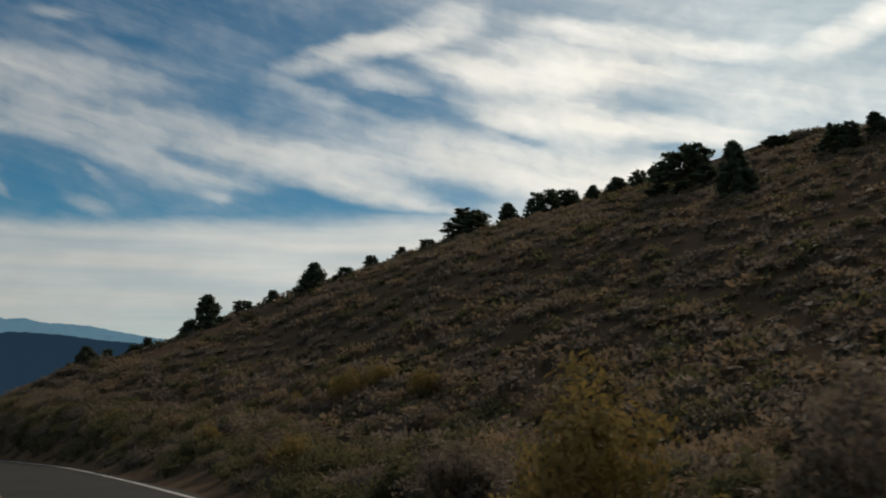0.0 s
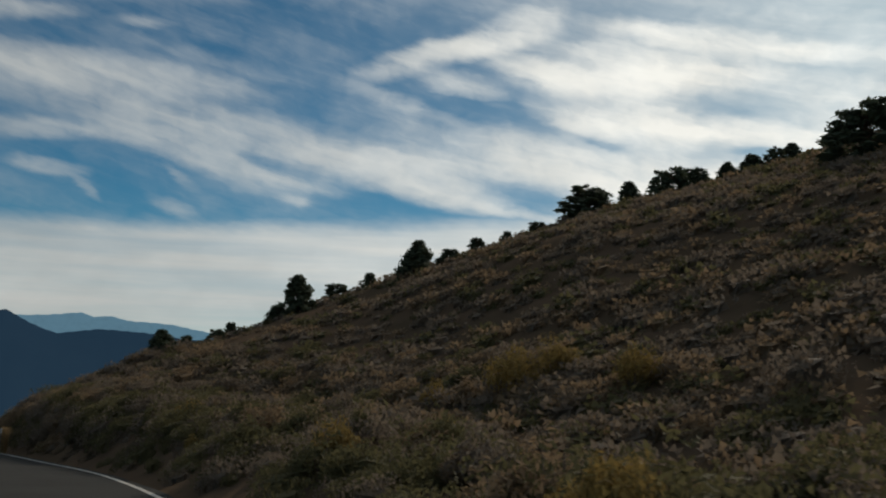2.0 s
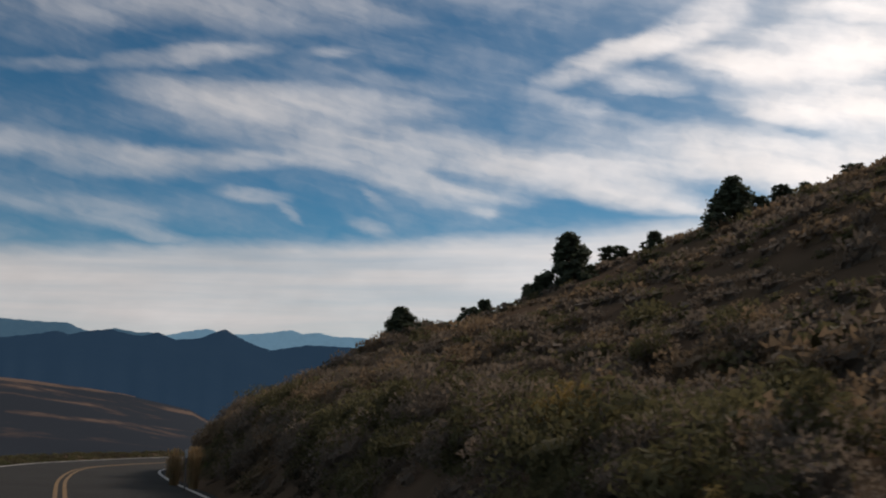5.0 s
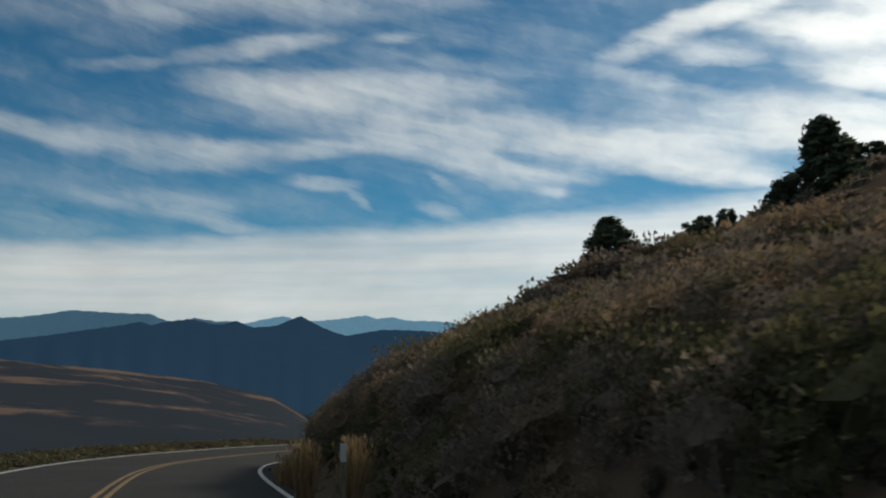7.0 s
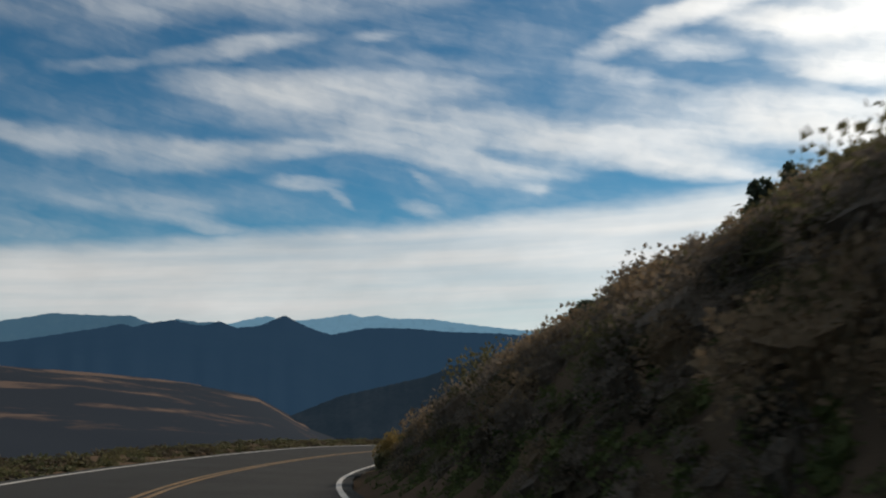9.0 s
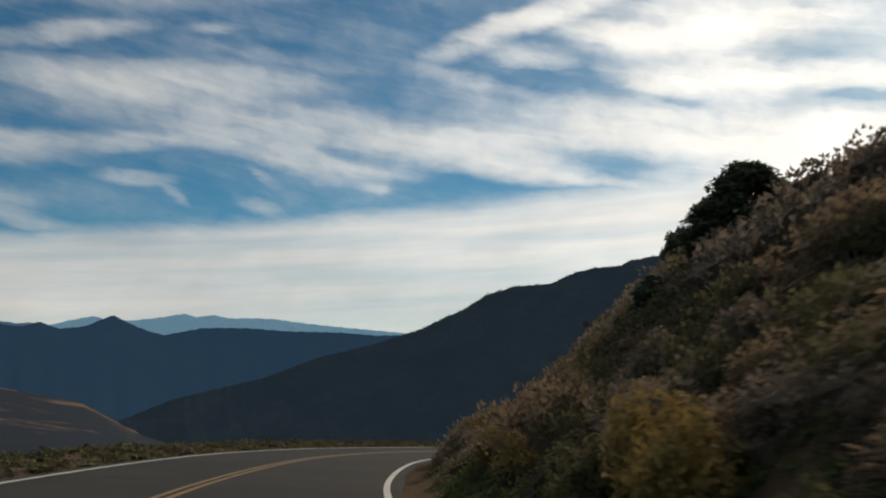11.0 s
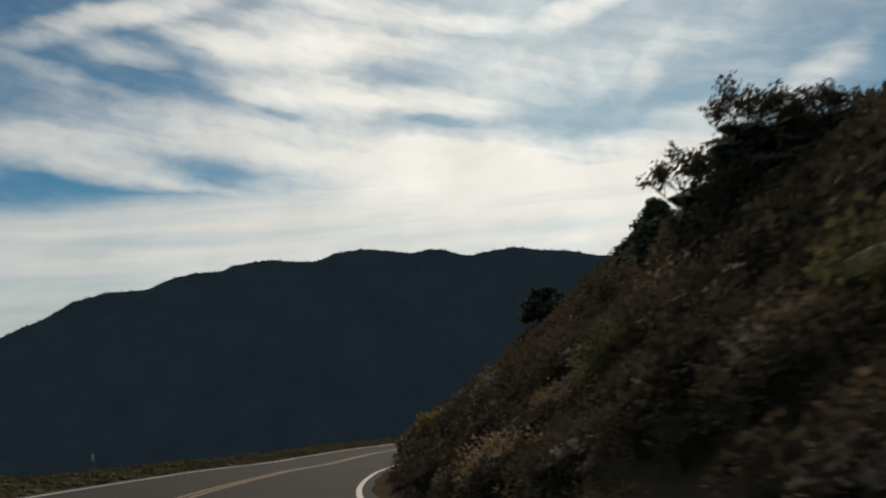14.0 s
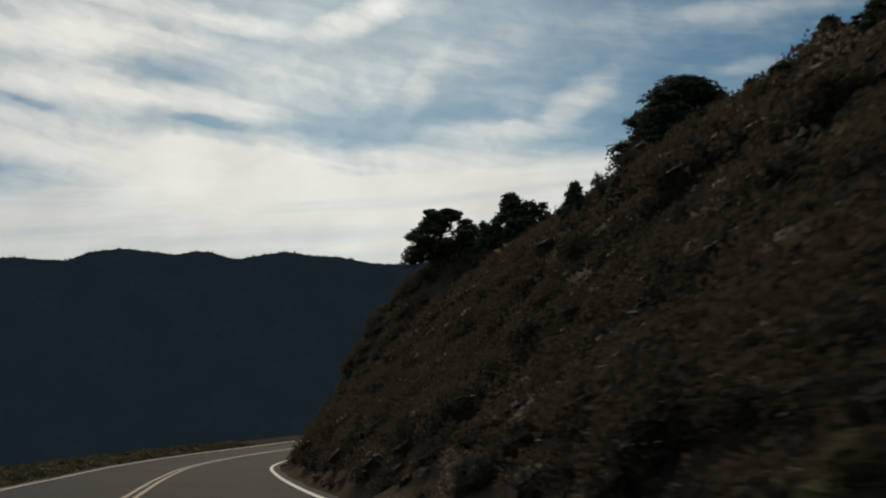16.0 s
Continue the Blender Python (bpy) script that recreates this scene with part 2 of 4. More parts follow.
def add_plain(m):
    """Out on the plain the soil turns to pale grassland with dark scrub patches; towards the ridge its shade is put
    into the colour.
    """
    nt = m.node_tree
    N, K = nt.nodes.new, nt.links.new
    b = nt.nodes["Principled BSDF"]
    old = b.inputs["Base Color"].links[0].from_socket
    co = N("ShaderNodeTexCoord")
    mp = N("ShaderNodeMapping")
    mp.vector_type = "TEXTURE"
    mp.inputs[2].default_value, mp.inputs[3].default_value = (0, 0, radians(40)), (330, 200, 100000)
    K(co.outputs["Object"], mp.inputs[0])
    n = N("ShaderNodeTexNoise")
    n.inputs["Scale"].default_value, n.inputs["Detail"].default_value, n.inputs["Roughness"].default_value = 1.0, 7, 0.6
    K(mp.outputs[0], n.inputs["Vector"])
    r = N("ShaderNodeValToRGB")
    r.color_ramp.elements[0].position, r.color_ramp.elements[1].position = 0.42, 0.58
    # scrub and grass tones, greyed and blued with the valley's haze
    r.color_ramp.elements[0].color, r.color_ramp.elements[1].color = (0.030, 0.037, 0.047, 1), (0.115, 0.088, 0.074, 1)
    e = r.color_ramp.elements.new(0.5)
    e.color = (0.062, 0.054, 0.054, 1)
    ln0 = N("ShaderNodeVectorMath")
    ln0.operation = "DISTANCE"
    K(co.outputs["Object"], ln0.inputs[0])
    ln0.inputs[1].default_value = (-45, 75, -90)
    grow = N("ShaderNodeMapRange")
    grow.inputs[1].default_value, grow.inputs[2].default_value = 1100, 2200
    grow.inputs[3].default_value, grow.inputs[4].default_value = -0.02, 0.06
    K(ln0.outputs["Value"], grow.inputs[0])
    n2 = N("ShaderNodeTexNoise")
    n2.inputs["Scale"].default_value, n2.inputs["Detail"].default_value, n2.inputs["Roughness"].default_value = 4.5, 6, 0.65
    K(mp.outputs[0], n2.inputs["Vector"])
    wide = N("ShaderNodeMath")
    wide.operation = "MULTIPLY"
    K(n.outputs[0], wide.inputs[0])
    wide.inputs[1].default_value = 1.8
    blend = N("ShaderNodeMath")
    blend.operation = "MULTIPLY_ADD"
    K(n2.outputs[0], blend.inputs[0]), K(wide.outputs[0], blend.inputs[2])
    blend.inputs[1].default_value = 0.6
    shift_back = N("ShaderNodeMath")
    K(blend.outputs[0], shift_back.inputs[0])
    shift_back.inputs[1].default_value = -0.74
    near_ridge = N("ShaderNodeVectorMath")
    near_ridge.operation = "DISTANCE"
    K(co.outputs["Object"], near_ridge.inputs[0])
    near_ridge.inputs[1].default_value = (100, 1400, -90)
    # darker tone towards the ridge foot, standing in for the ridge's shade
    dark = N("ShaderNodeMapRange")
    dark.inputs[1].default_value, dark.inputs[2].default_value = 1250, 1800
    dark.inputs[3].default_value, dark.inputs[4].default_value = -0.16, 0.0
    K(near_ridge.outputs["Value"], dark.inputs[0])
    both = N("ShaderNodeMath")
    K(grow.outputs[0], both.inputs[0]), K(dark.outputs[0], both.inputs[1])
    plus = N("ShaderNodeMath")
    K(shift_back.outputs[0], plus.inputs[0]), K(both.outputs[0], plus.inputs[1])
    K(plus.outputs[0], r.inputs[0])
    along = N("ShaderNodeSeparateXYZ")
    K(co.outputs["Object"], along.inputs[0])
    edge = N("ShaderNodeMath")
    edge.operation = "MULTIPLY_ADD"
    K(n2.outputs[0], edge.inputs[0]), K(along.outputs[1], edge.inputs[2])
    edge.inputs[1].default_value = 30.0
    # soil lightened over the first stretch: sun glare on the hill, as colour
    glare_lift = N("ShaderNodeMapRange")
    glare_lift.inputs[1].default_value, glare_lift.inputs[2].default_value = 112, 140
    glare_lift.inputs[3].default_value, glare_lift.inputs[4].default_value = 1.0, 0.0
    K(edge.outputs[0], glare_lift.inputs[0])
    lighter = N("ShaderNodeMix")
    lighter.data_type, lighter.blend_type = "RGBA", "MULTIPLY"
    K(glare_lift.outputs[0], lighter.inputs["Factor"]), K(old, lighter.inputs["A"])
    lighter.inputs["B"].default_value = (1.3, 1.2, 1.15, 1)
    old = lighter.outputs["Result"]
    ln = N("ShaderNodeVectorMath")
    ln.operation = "DISTANCE"
    K(co.outputs["Object"], ln.inputs[0])
    ln.inputs[1].default_value = (-45, 75, 0)
    mr = N("ShaderNodeMapRange")
    mr.inputs[1].default_value, mr.inputs[2].default_value = 150, 420
    K(ln.outputs["Value"], mr.inputs[0])
    mix = N("ShaderNodeMix")
    mix.data_type = "RGBA"
    K(mr.outputs[0], mix.inputs["Factor"]), K(old, mix.inputs["A"]), K(r.outputs[0], mix.inputs["B"])
    K(mix.outputs["Result"], b.inputs["Base Color"])


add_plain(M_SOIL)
M_SOIL.node_tree.nodes["Principled BSDF"].inputs["Specular IOR Level"].default_value = 0.0
M_ASPHALT = material("asphalt", (0.031, 0.032, 0.030), (0.023, 0.024, 0.0225), 0.35, rough=0.95, bump=0.25, bump_scale=30)
M_ASPHALT.node_tree.nodes["Principled BSDF"].inputs["Specular IOR Level"].default_value = 0.1
M_WHITE = material("white_line_paint", (0.44, 0.43, 0.4), (0.33, 0.325, 0.3), 1.5, rough=0.7, bump=0.1, bump_scale=25)
M_YELLOW = material("yellow_line_paint", (0.19, 0.112, 0.036), (0.12, 0.078, 0.032), 1.5, rough=0.7, bump=0.1, bump_scale=25)
M_NEEDLE = material("pine_needles", (0.080, 0.098, 0.060), (0.055, 0.072, 0.045), 0.8, bump=0, random_tint=0.25, through_light=0.32, island=True)
M_BARK = material("pine_bark", (0.11, 0.075, 0.05), (0.06, 0.045, 0.032), 3.0, bump=0.8, bump_scale=14)
M_SAGE = material("sagebrush_leaves", (0.19, 0.155, 0.118), (0.135, 0.112, 0.086), 0.9, bump=0, random_tint=0.08, through_light=0.38, island=True)
M_RABBIT = material("rabbitbrush_flowers", (0.27, 0.19, 0.06), (0.18, 0.14, 0.055), 1.4, bump=0, random_tint=0.15, through_light=0.3, island=True)
M_GREEN = material("green_shrub_leaves", (0.125, 0.116, 0.056), (0.092, 0.086, 0.043), 0.9, bump=0, random_tint=0.08, through_light=0.38, island=True)
M_GRASS = material("dry_grass", (0.235, 0.172, 0.105), (0.165, 0.122, 0.078), 0.8, bump=0, random_tint=0.08, through_light=0.38, island=True)
M_VERGE = material("verge_grass_blades", (0.105, 0.108, 0.05), (0.07, 0.075, 0.036), 0.8, bump=0, random_tint=0.2, through_light=0.3, island=True)
M_LAWN = material("green_shoulder_grass", (0.115, 0.135, 0.045), (0.08, 0.10, 0.035), 0.8, bump=0, random_tint=0.25, through_light=0.3, island=True)
# dark leaves; on the last stretch of the cut they also carry its shade
M_DARK_LEAF = material("dark_scrub_leaves", (0.082, 0.066, 0.043), (0.058, 0.049, 0.033), 0.9, bump=0, random_tint=0.08, through_light=0.32, island=True)
M_STRAW = material("straw", (0.30, 0.21, 0.105), (0.22, 0.155, 0.08), 0.8, bump=0, random_tint=0.25, through_light=0.3, island=True)
M_ROCK = material("grey_rock", (0.2, 0.17, 0.14), (0.12, 0.1, 0.085), 0.9, bump=1.0, bump_scale=6)
M_TWIG = material("dead_twigs", (0.12, 0.09, 0.07), (0.07, 0.055, 0.045), 3, bump=0.3)
M_POST = material("post_plastic", (0.55, 0.56, 0.55), (0.45, 0.46, 0.45), 6, rough=0.5, bump=0.05)
M_STEEL = material("post_steel", (0.2, 0.19, 0.18), (0.13, 0.12, 0.11), 8, rough=0.6, bump=0.1, metal=0.4)
# near-black tones: the ridge's shade is put into its scrub colour
M_RIDGE = material("shaded_ridge_scrub", (0.027, 0.031, 0.036), (0.016, 0.02, 0.025), 0.01, bump=0, bump_scale=0.07, third=(0.011, 0.017, 0.021))
# haze and shade are put into the base colours of these ranges
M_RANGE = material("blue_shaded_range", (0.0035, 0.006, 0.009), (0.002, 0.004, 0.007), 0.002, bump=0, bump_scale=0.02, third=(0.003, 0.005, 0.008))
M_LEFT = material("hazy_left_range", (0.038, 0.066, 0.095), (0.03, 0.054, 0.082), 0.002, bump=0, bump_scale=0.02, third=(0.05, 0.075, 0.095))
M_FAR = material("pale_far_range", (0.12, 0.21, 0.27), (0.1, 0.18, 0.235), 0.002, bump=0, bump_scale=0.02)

for m_ in (M_RIDGE, M_RANGE, M_LEFT, M_FAR):
    m_.node_tree.nodes["Principled BSDF"].inputs["Specular IOR Level"].default_value = 0.0
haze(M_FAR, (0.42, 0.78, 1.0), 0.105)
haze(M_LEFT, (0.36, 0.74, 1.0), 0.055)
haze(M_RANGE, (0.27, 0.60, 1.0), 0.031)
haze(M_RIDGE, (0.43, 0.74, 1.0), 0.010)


# ---- the road's line and the lie of the land ----
S0 = -45.0
ROAD_X = [12.72, 8.48, 4.25, 0.01, -4.87, -11.42, -19.8, -29.03, -38.34, -46.86, -53.91, -58.91, -61.57, -62.13, -60.95, -58.02, -53.84, -49.32, -44.41, -37.52, -28.63, -17.96, -5.78, 7.61, 21.89, 36.64, 51.41, 66.18, 80.95]
ROAD_Y = [-43.23, -28.84, -14.45, -0.07, 14.12, 27.6, 40.0, 51.82, 63.58, 75.91, 89.16, 103.3, 118.05, 133.03, 147.98, 162.7, 177.11, 191.41, 205.58, 218.88, 230.95, 241.47, 250.2, 256.92, 261.45, 264.2, 266.8, 269.41, 272.01]
ROAD_Z = [1.57, 0.68, -0.21, -1.1, -1.95, -2.72, -3.55, -4.63, -5.74, -6.91, -8.11, -9.29, -10.48, -11.86, -13.38, -14.92, -16.42, -17.66, -18.86, -20.06, -21.26, -22.46, -23.66, -24.86, -26.06, -27.26, -28.46, -29.66, -30.86]
ROAD_BANK = [0.56, 0.56, 0.56, 0.56, -0.44, 0.51, 1.6, 2.38, 2.99, 3.1, 4.19, 4.73, 5.19, 5.71, 5.35, 5.35, 5.34, 5.35, 5.36, 5.36, 5.36, 5.36, 5.36, 5.36, 5.36, 5.36, 5.36, 5.36, 5.36]
EDGE, LANE = 2.21, 4.0                 # white line right of the drive, lane width


def spline(y, n=15):
    y = np.asarray(y, float)
    e = np.concatenate([[2 * y[0] - y[1]], y, [2 * y[-1] - y[-2]]])
    t = np.arange(n) / n
    out = []
    for i in range(len(y) - 1):
        a, b, c, d = e[i:i + 4]
        out.append(.5 * (2 * b + (c - a) * t + (2 * a - 5 * b + 4 * c - d) * t * t + (3 * b - a - 3 * c + d) * t ** 3))
    return np.concatenate(out + [[y[-1]]])


CX, CY, CZ, CB = (spline(q) for q in (ROAD_X, ROAD_Y, ROAD_Z, ROAD_BANK))
CB = np.radians(CB) * 0.70
TX, TY = np.gradient(CX), np.gradient(CY)
_n = np.hypot(TX, TY)
TX, TY = TX / _n, TY / _n
# the car does not keep to one line in its lane, nor the road to one grade
SHIFT_S = [-20, 10, 30, 50, 70, 90, 110, 130, 150, 170, 190, 215, 250]
_s = S0 + np.arange(len(CX))
_du = np.convolve(np.pad(np.interp(_s, SHIFT_S, [0.04, 0.06, -0.45, 0.76, 0.4, -0.02, -0.02, 0.37, -0.18, 0.1, 0.01, -1.0, -0.52]), 7, mode="edge"), np.ones(15) / 15, "valid")
_dz = np.convolve(np.pad(np.interp(_s, SHIFT_S, [-0.09, -0.31, -0.64, -0.69, -0.23, 0.02, 0.01, 0.17, 0.13, 0.11, 0.14, -0.22, -0.6]), 7, mode="edge"), np.ones(15) / 15, "valid")
CX, CY, CZ = CX + _du * TY, CY - _du * TX, CZ + _dz

# cross sections of the hill: height over the road at these distances past the white line
HILL_OFF = [0.8, 4, 10, 20, 35, 55, 85, 130]
HILL = {
    -20: [0.2, 0.0, 0.2, 2.6, 8.5, 18.5, 33.2, 54.8],
    15: [0.2, 0.3, 0.8, 4.2, 10.6, 20.4, 34.3, 53.6],
    40: [0.2, 1.3, 1.6, 6.1, 13.1, 21.7, 34.4, 50.1],
    60: [0.2, 2.7, 3.2, 7.9, 16.7, 22.3, 33.8, 46.0],
    80: [0.4, 4.2, 7.6, 9.4, 15.3, 23.5, 35.8, 42.6],
    100: [0.2, 2.3, 5.0, 10.7, 16.1, 25.6, 31.1, 41.7],
    120: [0.0, 0.7, 6.9, 10.1, 18.3, 25.6, 33.5, 45.7],
    140: [0.0, 1.5, 7.0, 10.3, 20.7, 27.8, 38.2, 52.2],
    160: [0.0, 3.0, 6.4, 9.9, 20.6, 32.2, 42.6, 57.9],
    180: [0.1, 1.5, 7.2, 13.7, 20.5, 35.2, 48.4, 62.7],
    210: [0.3, 2.4, 7.6, 14.0, 20.8, 34.3, 50.6, 69.4],
    260: [0.3, 9.8, 14.9, 14.9, 20.7, 32.3, 50.7, 76.1],
}
HILL_S = np.array(list(HILL))
HILL_H = np.array(list(HILL.values()))
HX, HY = np.interp(HILL_S, S0 + np.arange(len(CX)), CX), np.interp(HILL_S, S0 + np.arange(len(CX)), CY)
EYE0 = (-45.0, 75.0)                   # middle of the drive: bearings of distant things
# the far valley's foot: bearing and elevation where the ground meets the ranges
FOOT_AZ = [-180, -75, -60, -49, -44, -39, -35, -32, -30, -27, -22, 0, 60, 180]
FOOT_EL = [-2, 0.5, 1.0, 0.5, 0.0, -0.7, -1.5, -2.3, -3.6, -5, -9, -10, -9, -2]


def smooth(v, a, b):
    t = np.clip((v - a) / (b - a), 0, 1)
    return t * t * (3 - 2 * t)


def wave(x, y, scale, seed):
    """Cheap smooth noise in -1..1."""
    r = np.random.RandomState(seed)
    z = 0
    for k in range(7):
        a, ph = r.uniform(0, 6.283), r.uniform(0, 6.283)
        w = (1 + 0.35 * k) / scale
        z = z + np.sin((x * math.cos(a) + y * math.sin(a)) * w * 2.4 + ph + 1.3 * np.sin(x * w * .7 + y * w * .9 + k)) / (1 + 0.3 * k)
    return z / 3.2


def land(x, y):
    """Height of the ground at arrays x, y."""
    x, y = np.atleast_1d(np.asarray(x, float)), np.atleast_1d(np.asarray(y, float))
    out = np.empty(len(x))
    for i in range(0, len(x), 6000):
        out[i:i + 6000] = _land(x[i:i + 6000], y[i:i + 6000])
    return out


def _land(x, y):
    d2 = (x[:, None] - CX) ** 2 + (y[:, None] - CY) ** 2
    k = np.argmin(d2, 1)
    dm = d2[np.arange(len(x)), k]
    dist = np.sqrt(dm)
    u = (x - CX[k]) * TY[k] - (y - CY[k]) * TX[k]
    w = np.exp(-(d2 - dm[:, None]) / 392.0)
    base = (w @ CZ) / w.sum(1)
    side = np.where(u >= 0, dist, -dist)
    plane = CZ[k] - np.clip(side, -9, 4) * np.sin(CB[k])
    # right: the hill
    h2 = (x[:, None] - HX) ** 2 + (y[:, None] - HY) ** 2
    hw = np.exp(-(h2 - h2.min(1)[:, None]) / 392.0)
    hw /= hw.sum(1)[:, None]
    off = np.clip(dist - EDGE, HILL_OFF[0], HILL_OFF[-1])
    prof = np.zeros(len(x))
    for j in range(len(HILL_S)):
        prof += hw[:, j] * np.interp(off, HILL_OFF, HILL_H[j])
    rough = 0.22 * wave(x, y, 5.0, 3) + 0.3 * wave(x, y, 14.0, 4)
    hill = base + prof + rough * smooth(off, 2, 9) - 0.38 * smooth(off, 1.5, 6)
    right = plane + (hill - plane) * smooth(dist - EDGE, 0.4, 2.5)
    # left: verge, then the fall to the valley
    v = -side + (EDGE - 2 * LANE)
    left = plane + 0.12 * np.exp(-((v - 2.6) / 0.9) ** 2) - 0.42 * np.maximum(v - 4.5, 0) + 0.25 * wave(x, y, 6, 9) * smooth(v, 2.5, 7)
    near = np.where(side > 0, right, left)
    # the valley and the plain
    dx, dy = x - EYE0[0], y - EYE0[1]
    d = np.hypot(dx, dy)
    az = np.degrees(np.arctan2(dx, dy))
    foot = 2400 * np.tan(np.radians(np.interp(az, FOOT_AZ, FOOT_EL))) + 6 * np.sin(az * 1.3) + 4 * np.sin(az * 2.9 + 1)
    plain = -95 + (foot + 95) * np.clip((d - 700) / 1700, 0, 1.0) + 2.5 * wave(x, y, 240, 21) + 4 * wave(x, y, 420, 23) * smooth(d, 1300, 1900) * smooth(d, 2400, 2200)
    left_far = np.maximum(near, -95 + 3 * wave(x, y, 60, 17))
    near = np.where(side > 0, near, left_far)
    return near + (plain - near) * smooth(d, 260, 800)


def part(name, bm_or_mesh, mat, parent=None, label="", flat=True):
    if isinstance(bm_or_mesh, bmesh.types.BMesh):
        me = bpy.data.meshes.new(name)
        bm_or_mesh.to_mesh(me)
        bm_or_mesh.free()
    else:
        me = bm_or_mesh
    if mat is not None and not me.materials:
        me.materials.append(mat)
    ob = new(name, me)
    if parent is not None:
        ob.parent = parent
    if label:
        ob["label"] = label
    return ob


def sheet(name, verts, faces, mat=None, soft=True):
    """A mesh from arrays."""
    me = bpy.data.meshes.new(name)
    me.from_pydata(verts if isinstance(verts, list) else verts.tolist(), [], faces if isinstance(faces, list) else faces.tolist())
    if soft:
        me.polygons.foreach_set("use_smooth", [True] * len(me.polygons))
    if mat is not None:
        me.materials.append(mat)
    return me


def grid_faces(n, m):
    a = (np.arange(n - 1)[:, None] * m + np.arange(m - 1)[None]).ravel()
    return np.stack([a, a + 1, a + m + 1, a + m], -1)


# ---- ground ----
def axis(lo, hi, step, far_lo, far_hi):
    mid = np.arange(lo, hi + step, step)
    up, dn = [], []
    for seq, start, end, sign in ((up, mid[-1], far_hi, 1), (dn, mid[0], far_lo, -1)):
        s, v = step, start
        while sign * (end - v) > 0:
            s *= 1.075
            v += sign * s
            seq.append(v)
    return np.concatenate([dn[::-1], mid, up])


gx, gy = axis(-84, 60, 0.95, -4900, 4900), axis(-20, 275, 0.95, -4900, 4900)
GX, GY = (q.ravel() for q in np.meshgrid(gx, gy))
GZ = land(GX, GY)


def lateral(x, y):
    """Place along the road (index) and to the right of the drive."""
    k = np.empty(len(x), int)
    for i in range(0, len(x), 6000):
        k[i:i + 6000] = np.argmin((x[i:i + 6000, None] - CX) ** 2 + (y[i:i + 6000, None] - CY) ** 2, 1)
    dist = np.hypot(x - CX[k], y - CY[k])
    return k, np.where((x - CX[k]) * TY[k] - (y - CY[k]) * TX[k] >= 0, dist, -dist)


_k, _u = lateral(GX, GY)
bed = (_u > EDGE - 2 * LANE - 1.6) & (_u < EDGE + 1.3)
GZ = np.where(bed, np.minimum(GZ, CZ[_k] - _u * np.sin(CB[_k])) - 0.10, GZ)
ground = tagged(new("ground", sheet("ground", np.stack([GX, GY, GZ], -1), grid_faces(len(gy), len(gx)), M_SOIL)),
                "dry brown hillside and valley ground with sparse scrub", "ground", kind="structure")


def ground_z(x, y):
    """Height of the ground sheet at arrays x, y."""
    x, y = np.atleast_1d(np.asarray(x, float)), np.atleast_1d(np.asarray(y, float))
    z = GZ.reshape(len(gy), len(gx))
    i, j = np.clip(np.searchsorted(gx, x) - 1, 0, len(gx) - 2), np.clip(np.searchsorted(gy, y) - 1, 0, len(gy) - 2)
    p, q = (x - gx[i]) / (gx[i + 1] - gx[i]), (y - gy[j]) / (gy[j + 1] - gy[j])
    return (z[j, i] * (1 - p) + z[j, i + 1] * p) * (1 - q) + (z[j + 1, i] * (1 - p) + z[j + 1, i + 1] * p) * q


# ---- road ----
def strip(u0, u1, lift, thick, s_from=0, s_to=None, wob=0.0):
    """A band along the road between two offsets, with sides."""
    ks = np.arange(s_from, s_to if s_to is not None else len(CX))
    rows = []
    for u, dz in ((u0, lift - thick), (u0, lift), (u1, lift), (u1, lift - thick)):
        uu = u + wob * np.sin(ks * 0.9 + u)
        rows.append(np.stack([CX[ks] + uu * TY[ks], CY[ks] - uu * TX[ks], CZ[ks] - uu * np.sin(CB[ks]) + dz], -1))
    v = np.stack(rows, 1).reshape(-1, 3)
    f = [(i * 4 + j, i * 4 + j + 1, i * 4 + j + 5, i * 4 + j + 4) for i in range(len(ks) - 1) for j in range(3)]
    return v, f


road = tagged(new("road", sheet("road", *strip(EDGE - 2 * LANE - 0.45, EDGE + 0.35, 0.0, 0.3, wob=0.04), M_ASPHALT, soft=False)),
              "worn grey asphalt two lane mountain road with faded markings", "road", kind="structure")
part("edge_line", sheet("edge_line", *strip(EDGE - 0.07, EDGE + 0.07, 0.008, 0.006), M_WHITE, soft=False), None, road, "white painted edge line")
part("edge_line", sheet("edge_line", *strip(EDGE - 2 * LANE - 0.07, EDGE - 2 * LANE + 0.07, 0.008, 0.006), M_WHITE, soft=False), None, road, "white painted edge line")
for o in (-0.13, 0.13):
    part("centre_line", sheet("centre_line", *strip(EDGE - LANE + o - 0.06, EDGE - LANE + o + 0.06, 0.008, 0.006), M_YELLOW, soft=False), None, road, "yellow painted centre line")


